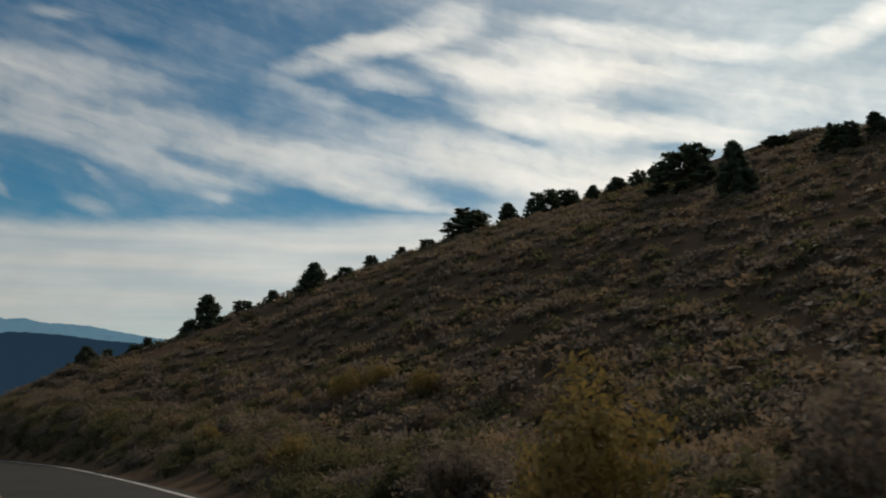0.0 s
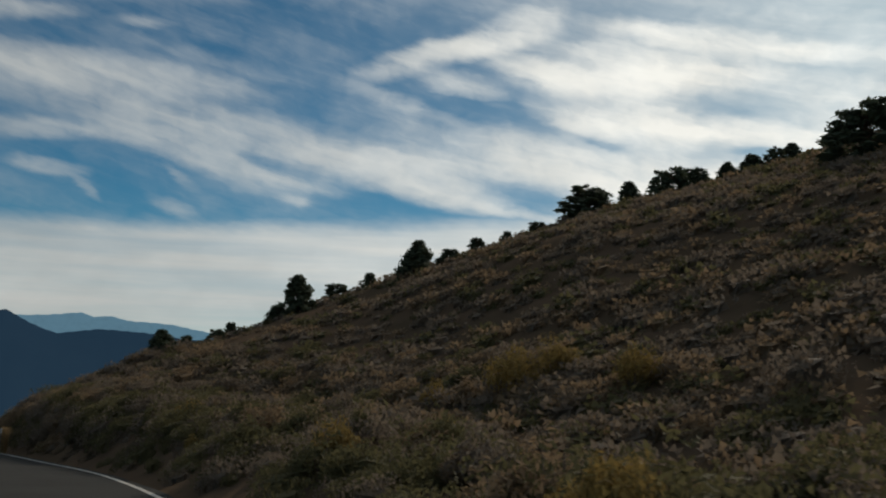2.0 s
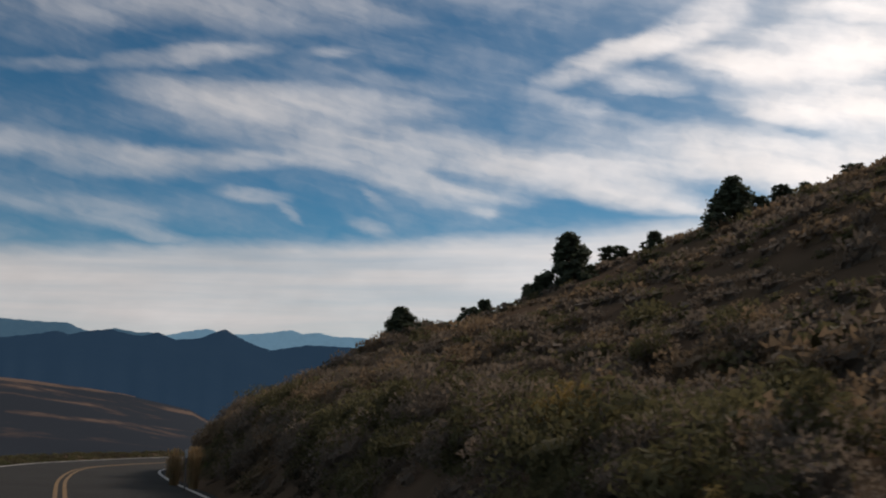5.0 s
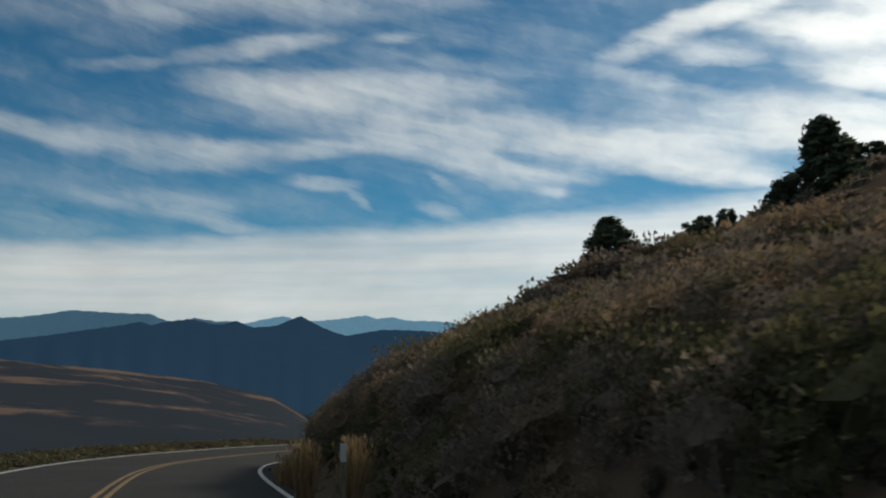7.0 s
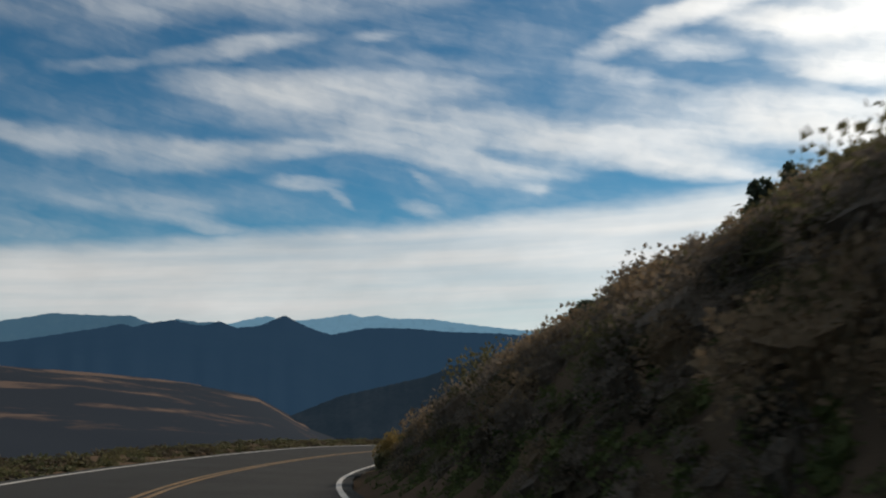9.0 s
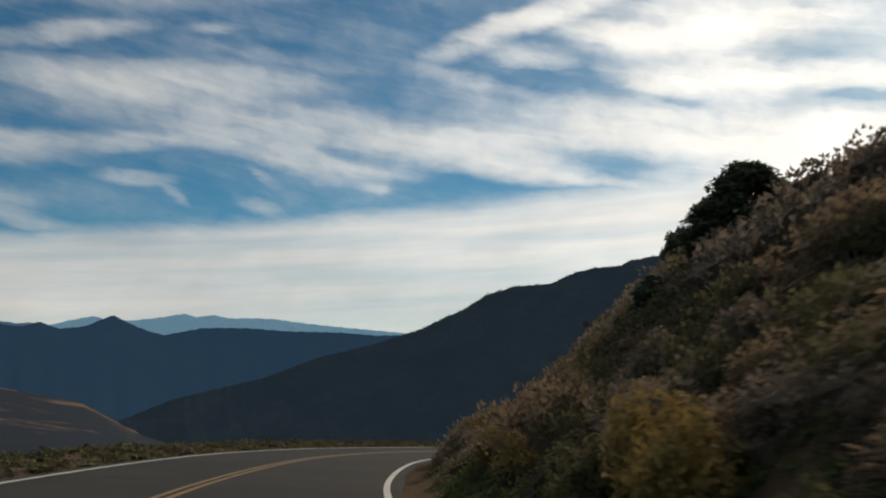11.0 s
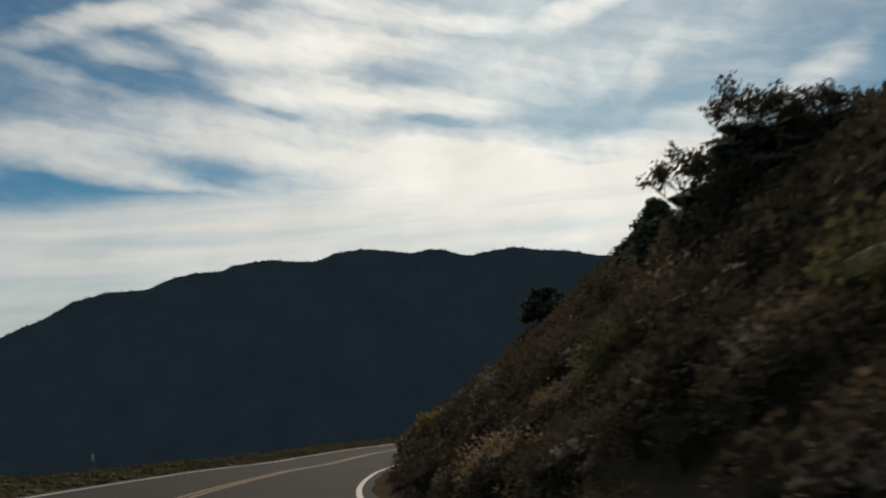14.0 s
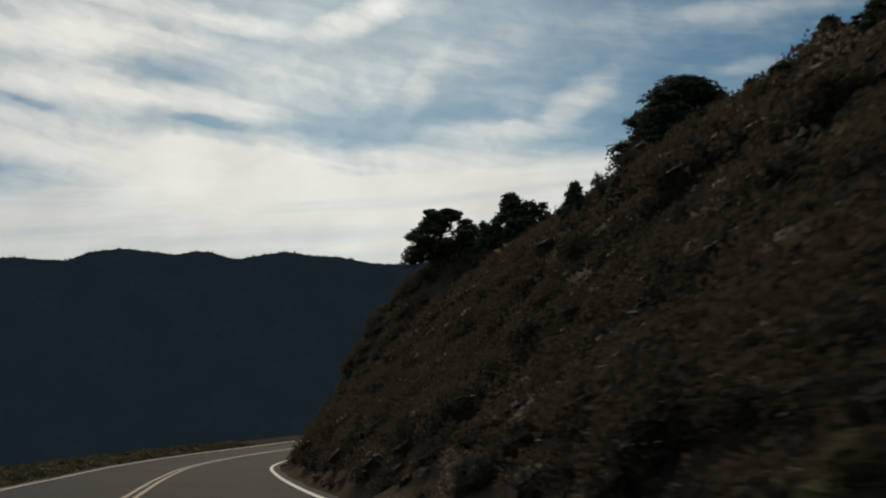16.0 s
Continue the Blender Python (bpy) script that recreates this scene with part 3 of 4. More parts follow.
# ---- distant ranges ----
def mountain(name, az, el, crest, depth, foot, mat, label, rough, seed, detail=0.12):
    """A range: crest line given by bearing and elevation from the middle of the drive, with gullies running down to its foot."""
    deg = np.arange(az[0], az[-1] + 0.01, detail)
    a = np.radians(deg)
    ph = np.random.RandomState(seed).uniform(0, 6.28, 6)
    steps = np.concatenate([np.linspace(0, 0.97, 32), [0.985, 0.996, 1.0, 1.004, 1.02, 1.1, 1.3]])
    fine = sum(np.sin(deg * w + p) / w ** 0.7 for w, p in zip((7.3, 13.0, 23.0, 41.0), ph)) * 0.05
    z0 = crest * np.tan(np.radians(np.interp(deg, az, el)))
    z1 = crest * np.tan(np.radians(np.interp(deg, az, el) + fine))
    soft_ = np.convolve(np.pad(z0, 20, mode="edge"), np.ones(41) / 41, "valid")
    v = []
    for q in steps:
        t = min(q, 1)
        d = crest - depth * (1 - t) + (depth * (q - 1) if q > 1 else 0) + np.zeros(len(a))
        x, y = EYE0[0] + d * np.sin(a), EYE0[1] + d * np.cos(a)
        gully = 2.5 * wave(x, y, 300, seed) + 1.2 * wave(x, y, 120, seed + 1) + 0.6 * wave(x, y, 55, seed + 2)
        rise = t ** 0.9 if q <= 1 else 1 - (q - 1) * 2.2
        low_ = foot if foot is not None else 2400 * np.tan(np.radians(np.interp(deg, FOOT_AZ, FOOT_EL))) - 20 - 22 * wave(deg * 40, deg * 0, 60, seed)
        top_ = soft_ + (z1 - soft_) * (t ** 5 if q <= 1 else 1)
        z = low_ + (top_ - low_) * rise + (rough * gully * math.sin(math.pi * t) ** 0.8 if q < 1 else 0)
        v.append(np.stack([x, y, z], -1))
    ob = new(name, sheet(name, np.concatenate(v), grid_faces(len(steps), len(a)), mat))
    return tagged(ob, label, "mountain", kind="structure")


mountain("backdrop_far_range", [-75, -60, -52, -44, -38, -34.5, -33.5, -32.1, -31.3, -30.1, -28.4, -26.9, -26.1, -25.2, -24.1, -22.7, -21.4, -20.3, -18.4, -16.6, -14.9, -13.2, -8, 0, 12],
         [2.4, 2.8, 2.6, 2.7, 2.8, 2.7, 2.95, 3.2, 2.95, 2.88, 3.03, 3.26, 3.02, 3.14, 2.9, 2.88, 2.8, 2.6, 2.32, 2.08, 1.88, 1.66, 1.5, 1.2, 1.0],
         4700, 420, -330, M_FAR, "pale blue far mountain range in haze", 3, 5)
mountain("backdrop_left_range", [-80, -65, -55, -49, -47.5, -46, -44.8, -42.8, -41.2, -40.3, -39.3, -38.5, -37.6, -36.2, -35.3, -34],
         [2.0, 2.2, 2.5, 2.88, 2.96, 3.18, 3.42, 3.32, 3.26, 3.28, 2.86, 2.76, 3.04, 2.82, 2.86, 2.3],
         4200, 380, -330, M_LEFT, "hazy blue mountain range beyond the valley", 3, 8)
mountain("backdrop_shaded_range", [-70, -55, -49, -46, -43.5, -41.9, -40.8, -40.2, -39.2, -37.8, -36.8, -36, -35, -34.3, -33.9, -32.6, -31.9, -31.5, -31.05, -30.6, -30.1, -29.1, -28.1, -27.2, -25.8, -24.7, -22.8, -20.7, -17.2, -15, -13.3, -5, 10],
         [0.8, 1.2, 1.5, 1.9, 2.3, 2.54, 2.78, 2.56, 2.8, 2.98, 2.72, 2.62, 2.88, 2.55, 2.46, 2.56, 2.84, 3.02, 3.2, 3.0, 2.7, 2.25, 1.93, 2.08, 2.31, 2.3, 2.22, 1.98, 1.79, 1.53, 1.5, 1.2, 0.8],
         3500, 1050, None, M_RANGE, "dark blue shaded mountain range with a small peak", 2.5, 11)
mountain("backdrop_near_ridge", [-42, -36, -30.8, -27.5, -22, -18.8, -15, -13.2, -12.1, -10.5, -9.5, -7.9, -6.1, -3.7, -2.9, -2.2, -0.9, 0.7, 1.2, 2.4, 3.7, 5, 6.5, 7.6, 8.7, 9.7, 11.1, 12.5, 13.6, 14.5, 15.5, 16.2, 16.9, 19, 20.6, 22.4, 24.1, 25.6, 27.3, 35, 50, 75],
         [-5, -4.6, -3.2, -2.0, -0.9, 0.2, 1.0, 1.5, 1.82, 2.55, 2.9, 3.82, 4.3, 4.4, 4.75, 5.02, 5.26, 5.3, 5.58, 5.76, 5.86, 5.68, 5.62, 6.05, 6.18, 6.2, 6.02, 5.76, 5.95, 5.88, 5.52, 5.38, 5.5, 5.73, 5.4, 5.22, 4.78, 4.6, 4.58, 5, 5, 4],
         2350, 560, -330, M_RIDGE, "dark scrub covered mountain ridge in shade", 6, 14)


# ---- plants ----
def leaf_cloud(rng, centres, radii, count, size, squash=1.0, tall=1.0):
    """Many small bent leaf tufts spread over the skins of clumps."""
    n = len(centres)
    idx = rng.randint(0, n, count)
    d = rng.normal(size=(count, 3))
    d /= np.linalg.norm(d, axis=1)[:, None]
    rad = radii[idx] * (0.62 + 0.43 * rng.random_sample(count) ** 0.6)
    c = centres[idx] + d * rad[:, None] * np.array([1, 1, squash])
    a = rng.normal(size=(count, 3))
    a -= (a * d).sum(1)[:, None] * d * 0.6
    a /= np.linalg.norm(a, axis=1)[:, None]
    b = np.cross(a, d + 0.3 * rng.normal(size=(count, 3)))
    b /= np.linalg.norm(b, axis=1)[:, None] + 1e-9
    s = size * rng.uniform(0.6, 1.4, count)
    a, b = a * s[:, None] * tall, b * s[:, None] * 0.6
    v = np.stack([c - a, c + b + d * s[:, None] * 0.25, c + a * 1.1, c - b], 1).reshape(-1, 3)
    i = np.arange(count)[:, None] * 4
    return v, np.concatenate([i, i + 1, i + 2, i + 3], 1)


def clump_hearts(rng, centres, radii, share=0.72):
    """Dark rounded hearts inside the clumps, eight-sided and uneven."""
    base = np.array([(0, 0, 1), (1, 0, .3), (.5, .87, .3), (-.5, .87, .3), (-1, 0, .3), (-.5, -.87, .3), (.5, -.87, .3), (0, 0, -.8)])
    tri = np.array([(0, i, i % 6 + 1) for i in range(1, 7)] + [(7, i % 6 + 1, i) for i in range(1, 7)])
    v = centres[:, None] + base * radii[:, None, None] * share * rng.uniform(0.8, 1.15, (len(centres), 8, 1))
    return v.reshape(-1, 3), (tri[None] + 8 * np.arange(len(centres))[:, None, None]).reshape(-1, 3)


def limb(v, f, p, q, r0, r1, sides=6):
    """A tapered round limb added to lists of points and faces."""
    p, q = Vector(p), Vector(q)
    z = (q - p).normalized()
    x = z.orthogonal().normalized()
    y = z.cross(x)
    k = len(v)
    for c, r in ((p, r0), (q, r1)):
        for j in range(sides):
            t = 6.28318 * j / sides
            v.append(tuple(c + (x * math.cos(t) + y * math.sin(t)) * r))
    for j in range(sides):
        f.append((k + j, k + (j + 1) % sides, k + sides + (j + 1) % sides, k + sides + j))
    f.append(tuple(range(k + sides, k + 2 * sides)))


def pine_mesh(seed, form, leaves):
    """Trunk, limbs and needle crown of a pinyon 1 m high, and its width; scaled when placed."""
    r = np.random.RandomState(seed)
    v, f = [], []
    bend = [(0, 0, -0.12)]
    for h in (0.15, 0.35, 0.55, 0.75, 0.93):
        bend.append((r.normal() * 0.02 + bend[-1][0], r.normal() * 0.02 + bend[-1][1], h))
    for i in range(5):
        limb(v, f, bend[i], bend[i + 1], 0.035 * (1 - i * 0.17), 0.035 * (0.83 - i * 0.17))
    slim, low, n, point = {"cone": (0.40, -0.12, 92, 0.62), "dome": (0.44, -0.14, 92, 0.30), "spire": (0.27, 0.03, 50, 0.7), "open": (0.46, 0.06, 52, 0.45)}[form]
    cs, rs = [], []
    lean, lobes = r.uniform(0, 6.28), r.uniform(0, 6.28)
    for i in range(n):
        t = (i + r.random_sample()) / n
        h = low + (0.93 - low) * t
        ang = i * 2.4 + r.normal() * 0.5
        swell = 1 + 0.12 * math.cos(ang - lean) + 0.13 * math.cos(3 * ang + lobes + 5 * t) + 0.11 * math.sin(11 * t + lobes)
        spread = slim * swell * (1.02 - t) ** point * min(1.0, 0.78 + 1.4 * t)
        out = spread * r.uniform(0.3, 1.0) ** 0.5
        base = bend[min(5, int(h * 5.5))]
        c = (base[0] + math.cos(ang) * out, base[1] + math.sin(ang) * out, h)
        limb(v, f, (base[0], base[1], max(0.03, h - 0.10)), c, 0.011, 0.004, 5)
        cs.append(c)
        rs.append(r.uniform(0.115, 0.18) * (1.08 - 0.5 * t) * (0.85 if form == "open" else 1.0))
    wood = sheet("trunk", v, f, M_BARK)
    lv, lf = leaf_cloud(r, np.array(cs), np.array(rs), leaves, 0.018 if leaves > 4000 else 0.031, 0.85, 1.4)
    hv, hf = clump_hearts(r, np.array(cs), np.array(rs))
    wide = 2 * float(np.percentile(np.hypot(lv[:, 0], lv[:, 1]), 80))
    return wood, sheet("crown", np.concatenate([lv, hv]).tolist(), lf.tolist() + (hf + len(lv)).tolist(), M_NEEDLE, soft=False), wide


def bare_mesh(seed):
    """A half-bare shrub tree: forking twigs with a few leaf tufts."""
    r = np.random.RandomState(seed)
    v, f, tips = [], [], []

    def grow(p, d, length, rad, level):
        q = p + d * length
        limb(v, f, p, q, rad, rad * 0.65, 5)
        if level == 0:
            tips.append(tuple(q))
            return
        for _ in range(3):
            nd = (d + Vector(r.normal(size=3)) * 0.55 + Vector((0, 0, 0.12))).normalized()
            grow(q, nd, length * r.uniform(0.6, 0.85), rad * 0.62, level - 1)

    for _ in range(4):
        d = Vector((r.normal() * 0.6, r.normal() * 0.6, 1)).normalized()
        grow(Vector((0, 0, -0.08)), d, 0.30, 0.02, 4)
    wood = sheet("trunk", v, f, M_TWIG)
    lv, lf = leaf_cloud(r, np.array(tips), np.full(len(tips), 0.06), 4200, 0.017, 1, 1.2)
    return wood, sheet("crown", lv, lf, M_DARK_LEAF, soft=False)


FORMS = ("cone", "dome", "spire", "open")
PINES = [[pine_mesh(s + k, form, 1650) for s in (1, 21, 41)] for k, form in enumerate(FORMS)]
BIG_PINES = [pine_mesh(60 + k, form, 8500) for k, form in enumerate(FORMS)]
BARES = [bare_mesh(11), bare_mesh(12)]


def plant_tree(x, y, top, width, kind, turn, bare=False, big=False):
    """A tree whose top stands at the height top."""
    z = float(ground_z([x], [y])[0]) - 0.08
    height = max(top - z, 0.45 * width)
    if bare:
        (wood, crown), natural = BARES[kind % 2], 1.0
    else:
        wood, crown, natural = BIG_PINES[kind] if big else PINES[kind][int(turn * 7) % 3]
    tree = new("bare_tree" if bare else "pine_tree")
    tree.matrix_world = Matrix.Translation((x, y, z)) @ Matrix.Rotation(turn, 4, "Z") @ Matrix.Diagonal((width / natural, width / natural, height * 0.98, 1))
    part("trunk", wood, None, tree)
    part("crown", crown, None, tree)
    if bare:
        tagged(tree, "half bare grey shrub tree with forking twigs on the slope", "tree", "shrub trees on the slope")
    else:
        size = "tall" if height > 3 else "small" if height < 1.6 else "bushy"
        shape = "open crowned" if kind == 3 else "slender" if kind == 2 else "dense"
        tagged(tree, f"{size} {shape} dark green pinyon pine on the hillside", "tree", "pines on the hillside")
    return tree


# x, y, height of the top, width, form
TREES = [
    (-31.4, 79.1, 2.4, 2.1, 0), (-29.0, 84.0, 2.8, 1.4, 1), (-28.9, 87.5, 3.6, 1.3, 1), (-25.8, 89.5, 5.3, 1.3, 0), (-23.6, 89.3, 8.2, 3.0, 0),
    (-21.3, 95.6, 8.1, 2.4, 1), (-13.8, 92.1, 12.0, 3.0, 0), (-11.6, 104.0, 13.0, 2.6, 1), (-6.1, 126.2, 18.9, 1.8, 1), (3.5, 112.8, 22.2, 5.8, 1),
    (9.0, 121.2, 24.5, 3.2, 0), (13.5, 122.0, 26.8, 4.8, 1), (17.5, 126.0, 27.8, 4.6, 1), (25.2, 127.4, 30.0, 3.6, 0), (20.5, 121.0, 27.4, 2.6, 0),
] + [
    (33.1, 136.1, 34.1, 2.3, 2), (23.4, 86.7, 23.8, 6.0, 1), (23.3, 68.8, 19.6, 2.6, 0), (39.9, 104.7, 29.7, 4.0, 1), (34.1, 74.6, 23.0, 3.3, 1),
    (37.8, 75.0, 24.0, 2.1, 0), (-29.1, 101.8, 6.2, 1.6, 1), (-37.7, 95.0, 2.0, 0.9, 0), (-38.7, 93.1, 1.1, 1.2, 1), (-34.2, 90.7, 2.5, 1.3, 1),
    (-47.8, 109.3, -1.4, 2.5, 0), (-48.3, 109.0, -2.6, 2.4, 1), (-47.4, 134.1, 0.3, 2.7, 1), (-46.5, 133.2, -0.7, 2.6, 1), (-45.0, 131.0, -1.7, 2.0, 1), (-30.6, 187.3, -2.7, 4.4, 0), (-32.4, 186.6, -4.6, 2.4, 1), (-26.5, 182.6, -1.1, 1.5, 0), (-45.4, 156.7, -5.0, 1.7, 0),
    (-28.2, 212.1, -4.5, 4.9, 3), (-25.8, 207.0, -4.1, 2.6, 0), (-24.6, 206.4, -4.9, 2.4, 1), (-38.3, 185.5, -8.0, 1.0, 0),
] + [
    (-52.3, 140.4, -6.5, 2.6, 1), (-51.5, 133.8, -5.9, 2.0, 1), (-51.2, 139.5, -6.6, 2.0, 1), (-28.0, 206.5, -6.2, 1.8, 1),
    (-53.4, 132.4, -6.5, 1.2, 1), (-50.0, 148.6, -7.0, 1.2, 1), (-48.5, 153.4, -7.6, 1.1, 1),
    (-19.0, 99.0, 9.6, 1.6, 1), (-9.0, 112.0, 15.6, 2.0, 1), (-2.0, 121.0, 19.2, 2.4, 1), (29.5, 131.0, 32.0, 3.0, 1),
]
BIG = [(-48.3, 109.0), (-31.4, 79.1), (-47.8, 109.3), (-47.4, 134.1), (-46.5, 133.2), (-45.0, 131.0), (-28.2, 212.1), (-45.4, 156.7), (-30.6, 187.3)]
BARE_TREES = [(-53.3, 140.3, -6.5, 2.2, 1), (-51.2, 139.7, -5.6, 1.8, 0), (-51.5, 133.8, -3.9, 2.6, 0), (-52.3, 140.4, -5.3, 2.3, 1), (-49.9, 134.4, -3.4, 1.8, 0), (-39.0, 182.9, -8.0, 0.7, 1), (-32.5, 172.8, -2.2, 0.9, 0)]
for n_, (x_, y_, h_, w_, k_) in enumerate(TREES):
    plant_tree(x_, y_, h_, w_, k_, n_ * 2.4, big=(x_, y_) in BIG)
for n_, (x_, y_, h_, w_, k_) in enumerate(BARE_TREES):
    plant_tree(x_, y_, h_, w_, k_, n_ * 2.4, True)
# low junipers over the steep part of the slope
jr = np.random.RandomState(9)
for n_ in range(30):
    k_, u_ = int(jr.randint(150, 275)), EDGE + jr.uniform(5, 26)
    x_, y_ = CX[k_] + u_ * TY[k_], CY[k_] - u_ * TX[k_]
    w_ = jr.uniform(0.8, 1.6)
    z_ = float(ground_z([x_], [y_])[0])
    plant_tree(x_, y_, z_ + w_ * jr.uniform(0.6, 0.95), w_, int(jr.randint(0, 2)), jr.uniform(0, 6))


# ---- scrub ----
def shrub_shape(seed, count, size, sides=7, rings=3):
    """A rounded shrub of radius about 1: lobes of upright leaf tufts, denser towards the crown."""
    r = np.random.RandomState(seed)
    n = 8
    a, q = r.uniform(0, 6.28, n), np.sqrt(r.random_sample(n)) * 0.55
    cs = np.stack([np.cos(a) * q, np.sin(a) * q, 0.12 + 0.25 * r.random_sample(n) * (1.2 - q)], -1)
    rad = r.uniform(0.32, 0.52, n)
    idx = r.randint(0, n, count)
    d = r.normal(size=(count, 3))
    d[:, 2] = np.abs(d[:, 2]) - 0.25
    d /= np.linalg.norm(d, axis=1)[:, None]
    c = cs[idx] + d * (rad[idx] * r.uniform(0.45, 1.0, count) ** 0.5)[:, None]
    c[:, 2] = np.maximum(c[:, 2], -0.05)
    axis_ = d * 0.7 + r.normal(size=(count, 3)) * 0.4 + np.array([0, 0, 0.45])
    axis_ /= np.linalg.norm(axis_, axis=1)[:, None]
    b = np.cross(axis_, r.normal(size=(count, 3)))
    b /= np.linalg.norm(b, axis=1)[:, None]
    s = (size * r.uniform(0.6, 1.4, count))[:, None]
    leaf = np.stack([c - b * s * 0.55, c + b * s * 0.55, c + axis_ * s * 1.15], 1).reshape(-1, 3)
    # the close-grown heart of the shrub
    pts = []
    for q_ in range(rings):
        lift = math.pi / 2 * q_ / rings
        for p_ in range(sides):
            t = 6.283 * (p_ + 0.5 * (q_ % 2)) / sides
            way = np.array([math.cos(t) * math.cos(lift), math.sin(t) * math.cos(lift), math.sin(lift)])
            reach = ((cs @ way) + rad).max() * r.uniform(0.52, 0.66)
            pts.append(way * reach + (0, 0, -0.08 * (q_ == 0)))
    pts.append(np.array([0, 0, (cs[:, 2] + rad).max() * 0.52]))
    tri = []
    for q_ in range(rings - 1):
        for p_ in range(sides):
            a0, a1 = q_ * sides + p_, q_ * sides + (p_ + 1) % sides
            tri += [(a0, a1, a1 + sides), (a0, a1 + sides, a0 + sides)]
    tri += [((rings - 1) * sides + p_, (rings - 1) * sides + (p_ + 1) % sides, rings * sides) for p_ in range(sides)]
    return np.concatenate([leaf, np.array(pts)]), np.concatenate([np.arange(count * 3).reshape(-1, 3), np.array(tri) + len(leaf)])


def joined(name, shapes, spots, mat):
    """One mesh of many shrubs, leaning out from the slope: spots are x, y, z, width, height, turn, shape."""
    vs, fs, k = [], [], 0
    x, y = spots[:, 0], spots[:, 1]
    gx_, gy_ = (ground_z(x + 0.7, y) - ground_z(x - 0.7, y)) / 1.4, (ground_z(x, y + 0.7) - ground_z(x, y - 0.7)) / 1.4
    for (x, y, z, w, h, a, s), p, q in zip(spots, gx_, gy_):
        v, f = shapes[int(s) % len(shapes)]
        up = Vector((-0.8 * p, -0.8 * q, 1)).normalized()
        side = up.orthogonal().normalized()
        turn = np.array(Matrix((side, up.cross(side), up)).transposed() @ Matrix.Rotation(a, 3, "Z"))
        vs.append(v * (w, w, h) @ turn.T + (x, y, z))
        fs.append(f + k)
        k += len(v)
    return sheet(name, np.concatenate(vs), np.concatenate(fs), mat, soft=False)


rs_ = np.random.RandomState(77)
FAR_SHAPES = [shrub_shape(100 + i, 50, 0.17, 5, 2) for i in range(6)]
MID_SHAPES = [shrub_shape(200 + i, 300, 0.08, 5, 2) for i in range(6)]
NEAR_SHAPES = [shrub_shape(250 + i, 640, 0.056, 6, 2) for i in range(6)]
VERGE_SHAPES = [shrub_shape(280 + i, 46, 0.17, 5, 2) for i in range(6)]
STRAW = [(-34.0, 61.9, 1.4, 0.45), (-33.8, 61.6, 1.3, 0.4), (-32.0, 60.1, 1.5, 0.35), (-31.9, 59.8, 1.5, 0.3),
         (-38.4, 68.4, 0.9, 0.9)]
POSTS = [(-31.4, 58.6, -4.2), (-66.0, 160.3, -13.0)]


def spots(n, u0, u1, k0, k1, w0, w1, power=1.0):
    """Places on the slope between two offsets and two stations of the road."""
    k = rs_.randint(k0, k1, n)
    u = u0 + (u1 - u0) * rs_.random_sample(n) ** power
    x, y = CX[k] + u * TY[k] + rs_.normal(size=n) * 0.6, CY[k] - u * TX[k] + rs_.normal(size=n) * 0.6
    kk, uu = lateral(x, y)
    w = w0 + (w1 - w0) * rs_.random_sample(len(x)) ** 1.8
    ok = (uu > EDGE + 0.55 + 0.8 * w) | (uu < EDGE - 2 * LANE - 0.75)
    ok &= (kk < 150) | (kk > 192) | (uu < 0) | (uu > EDGE + 0.75 + 0.9 * w)
    ok &= (kk < 122) | (kk > 162) | (uu < 0) | (w < 0.3) & (uu < EDGE + 1.5) | (w < 0.5) & (uu > EDGE + 1.5) | (uu > EDGE + 1.7 + 0.6 * w)
    for px, py, _ in POSTS:
        ok &= np.hypot(x - px, y - py) > 1.1
    for px, py, _, _ in STRAW:
        ok &= np.hypot(x - px, y - py) > 0.9
    x, y, w = x[ok], y[ok], w[ok]
    return np.stack([x, y, ground_z(x, y) - 0.04, w, w * rs_.uniform(0.7, 1.15, len(x)), rs_.uniform(0, 6.28, len(x)), rs_.randint(0, 6, len(x))], -1)


def scrub(name, sp, shapes, mat, label):
    return tagged(new(name, joined(name, shapes, sp, mat)), label, "shrubs", kind="stuff")


far_sp = np.concatenate([spots(1500, EDGE + 10, EDGE + 60, 8, 60, 0.6, 1.4), spots(800, EDGE + 45, EDGE + 130, 15, 110, 0.8, 1.7), spots(4400, EDGE + 12, EDGE + 75, 38, 350, 0.5, 1.3), spots(1300, EDGE + 60, EDGE + 125, 40, 220, 0.9, 1.8), spots(2700, EDGE + 10, EDGE + 60, 38, 120, 0.5, 1.4), spots(700, EDGE + 8, EDGE + 30, 38, 90, 0.7, 1.3), spots(1600, EDGE + 7, EDGE + 30, 140, 275, 0.4, 0.95)])
far_sp[:, 4] *= 0.8
scrub("distant_scrub", far_sp[::2], FAR_SHAPES, M_SAGE, "grey brown sagebrush scattered over the dry hillside")
scrub("distant_green_scrub", far_sp[1::4], FAR_SHAPES, M_GREEN, "dull green scrub scattered over the dry hillside")
scrub("distant_dry_grass", far_sp[3::4], FAR_SHAPES, M_GRASS, "dry tawny grass tufts on the hillside")
SHADE_FROM = 190                        # from this station on the cut's shade is put into the scrub's colour


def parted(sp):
    """Spots before and past the station from which the scrub is coloured darker for shade."""
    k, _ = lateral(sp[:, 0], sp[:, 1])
    past = k + rs_.normal(size=len(k)) * 8 > SHADE_FROM
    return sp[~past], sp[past]


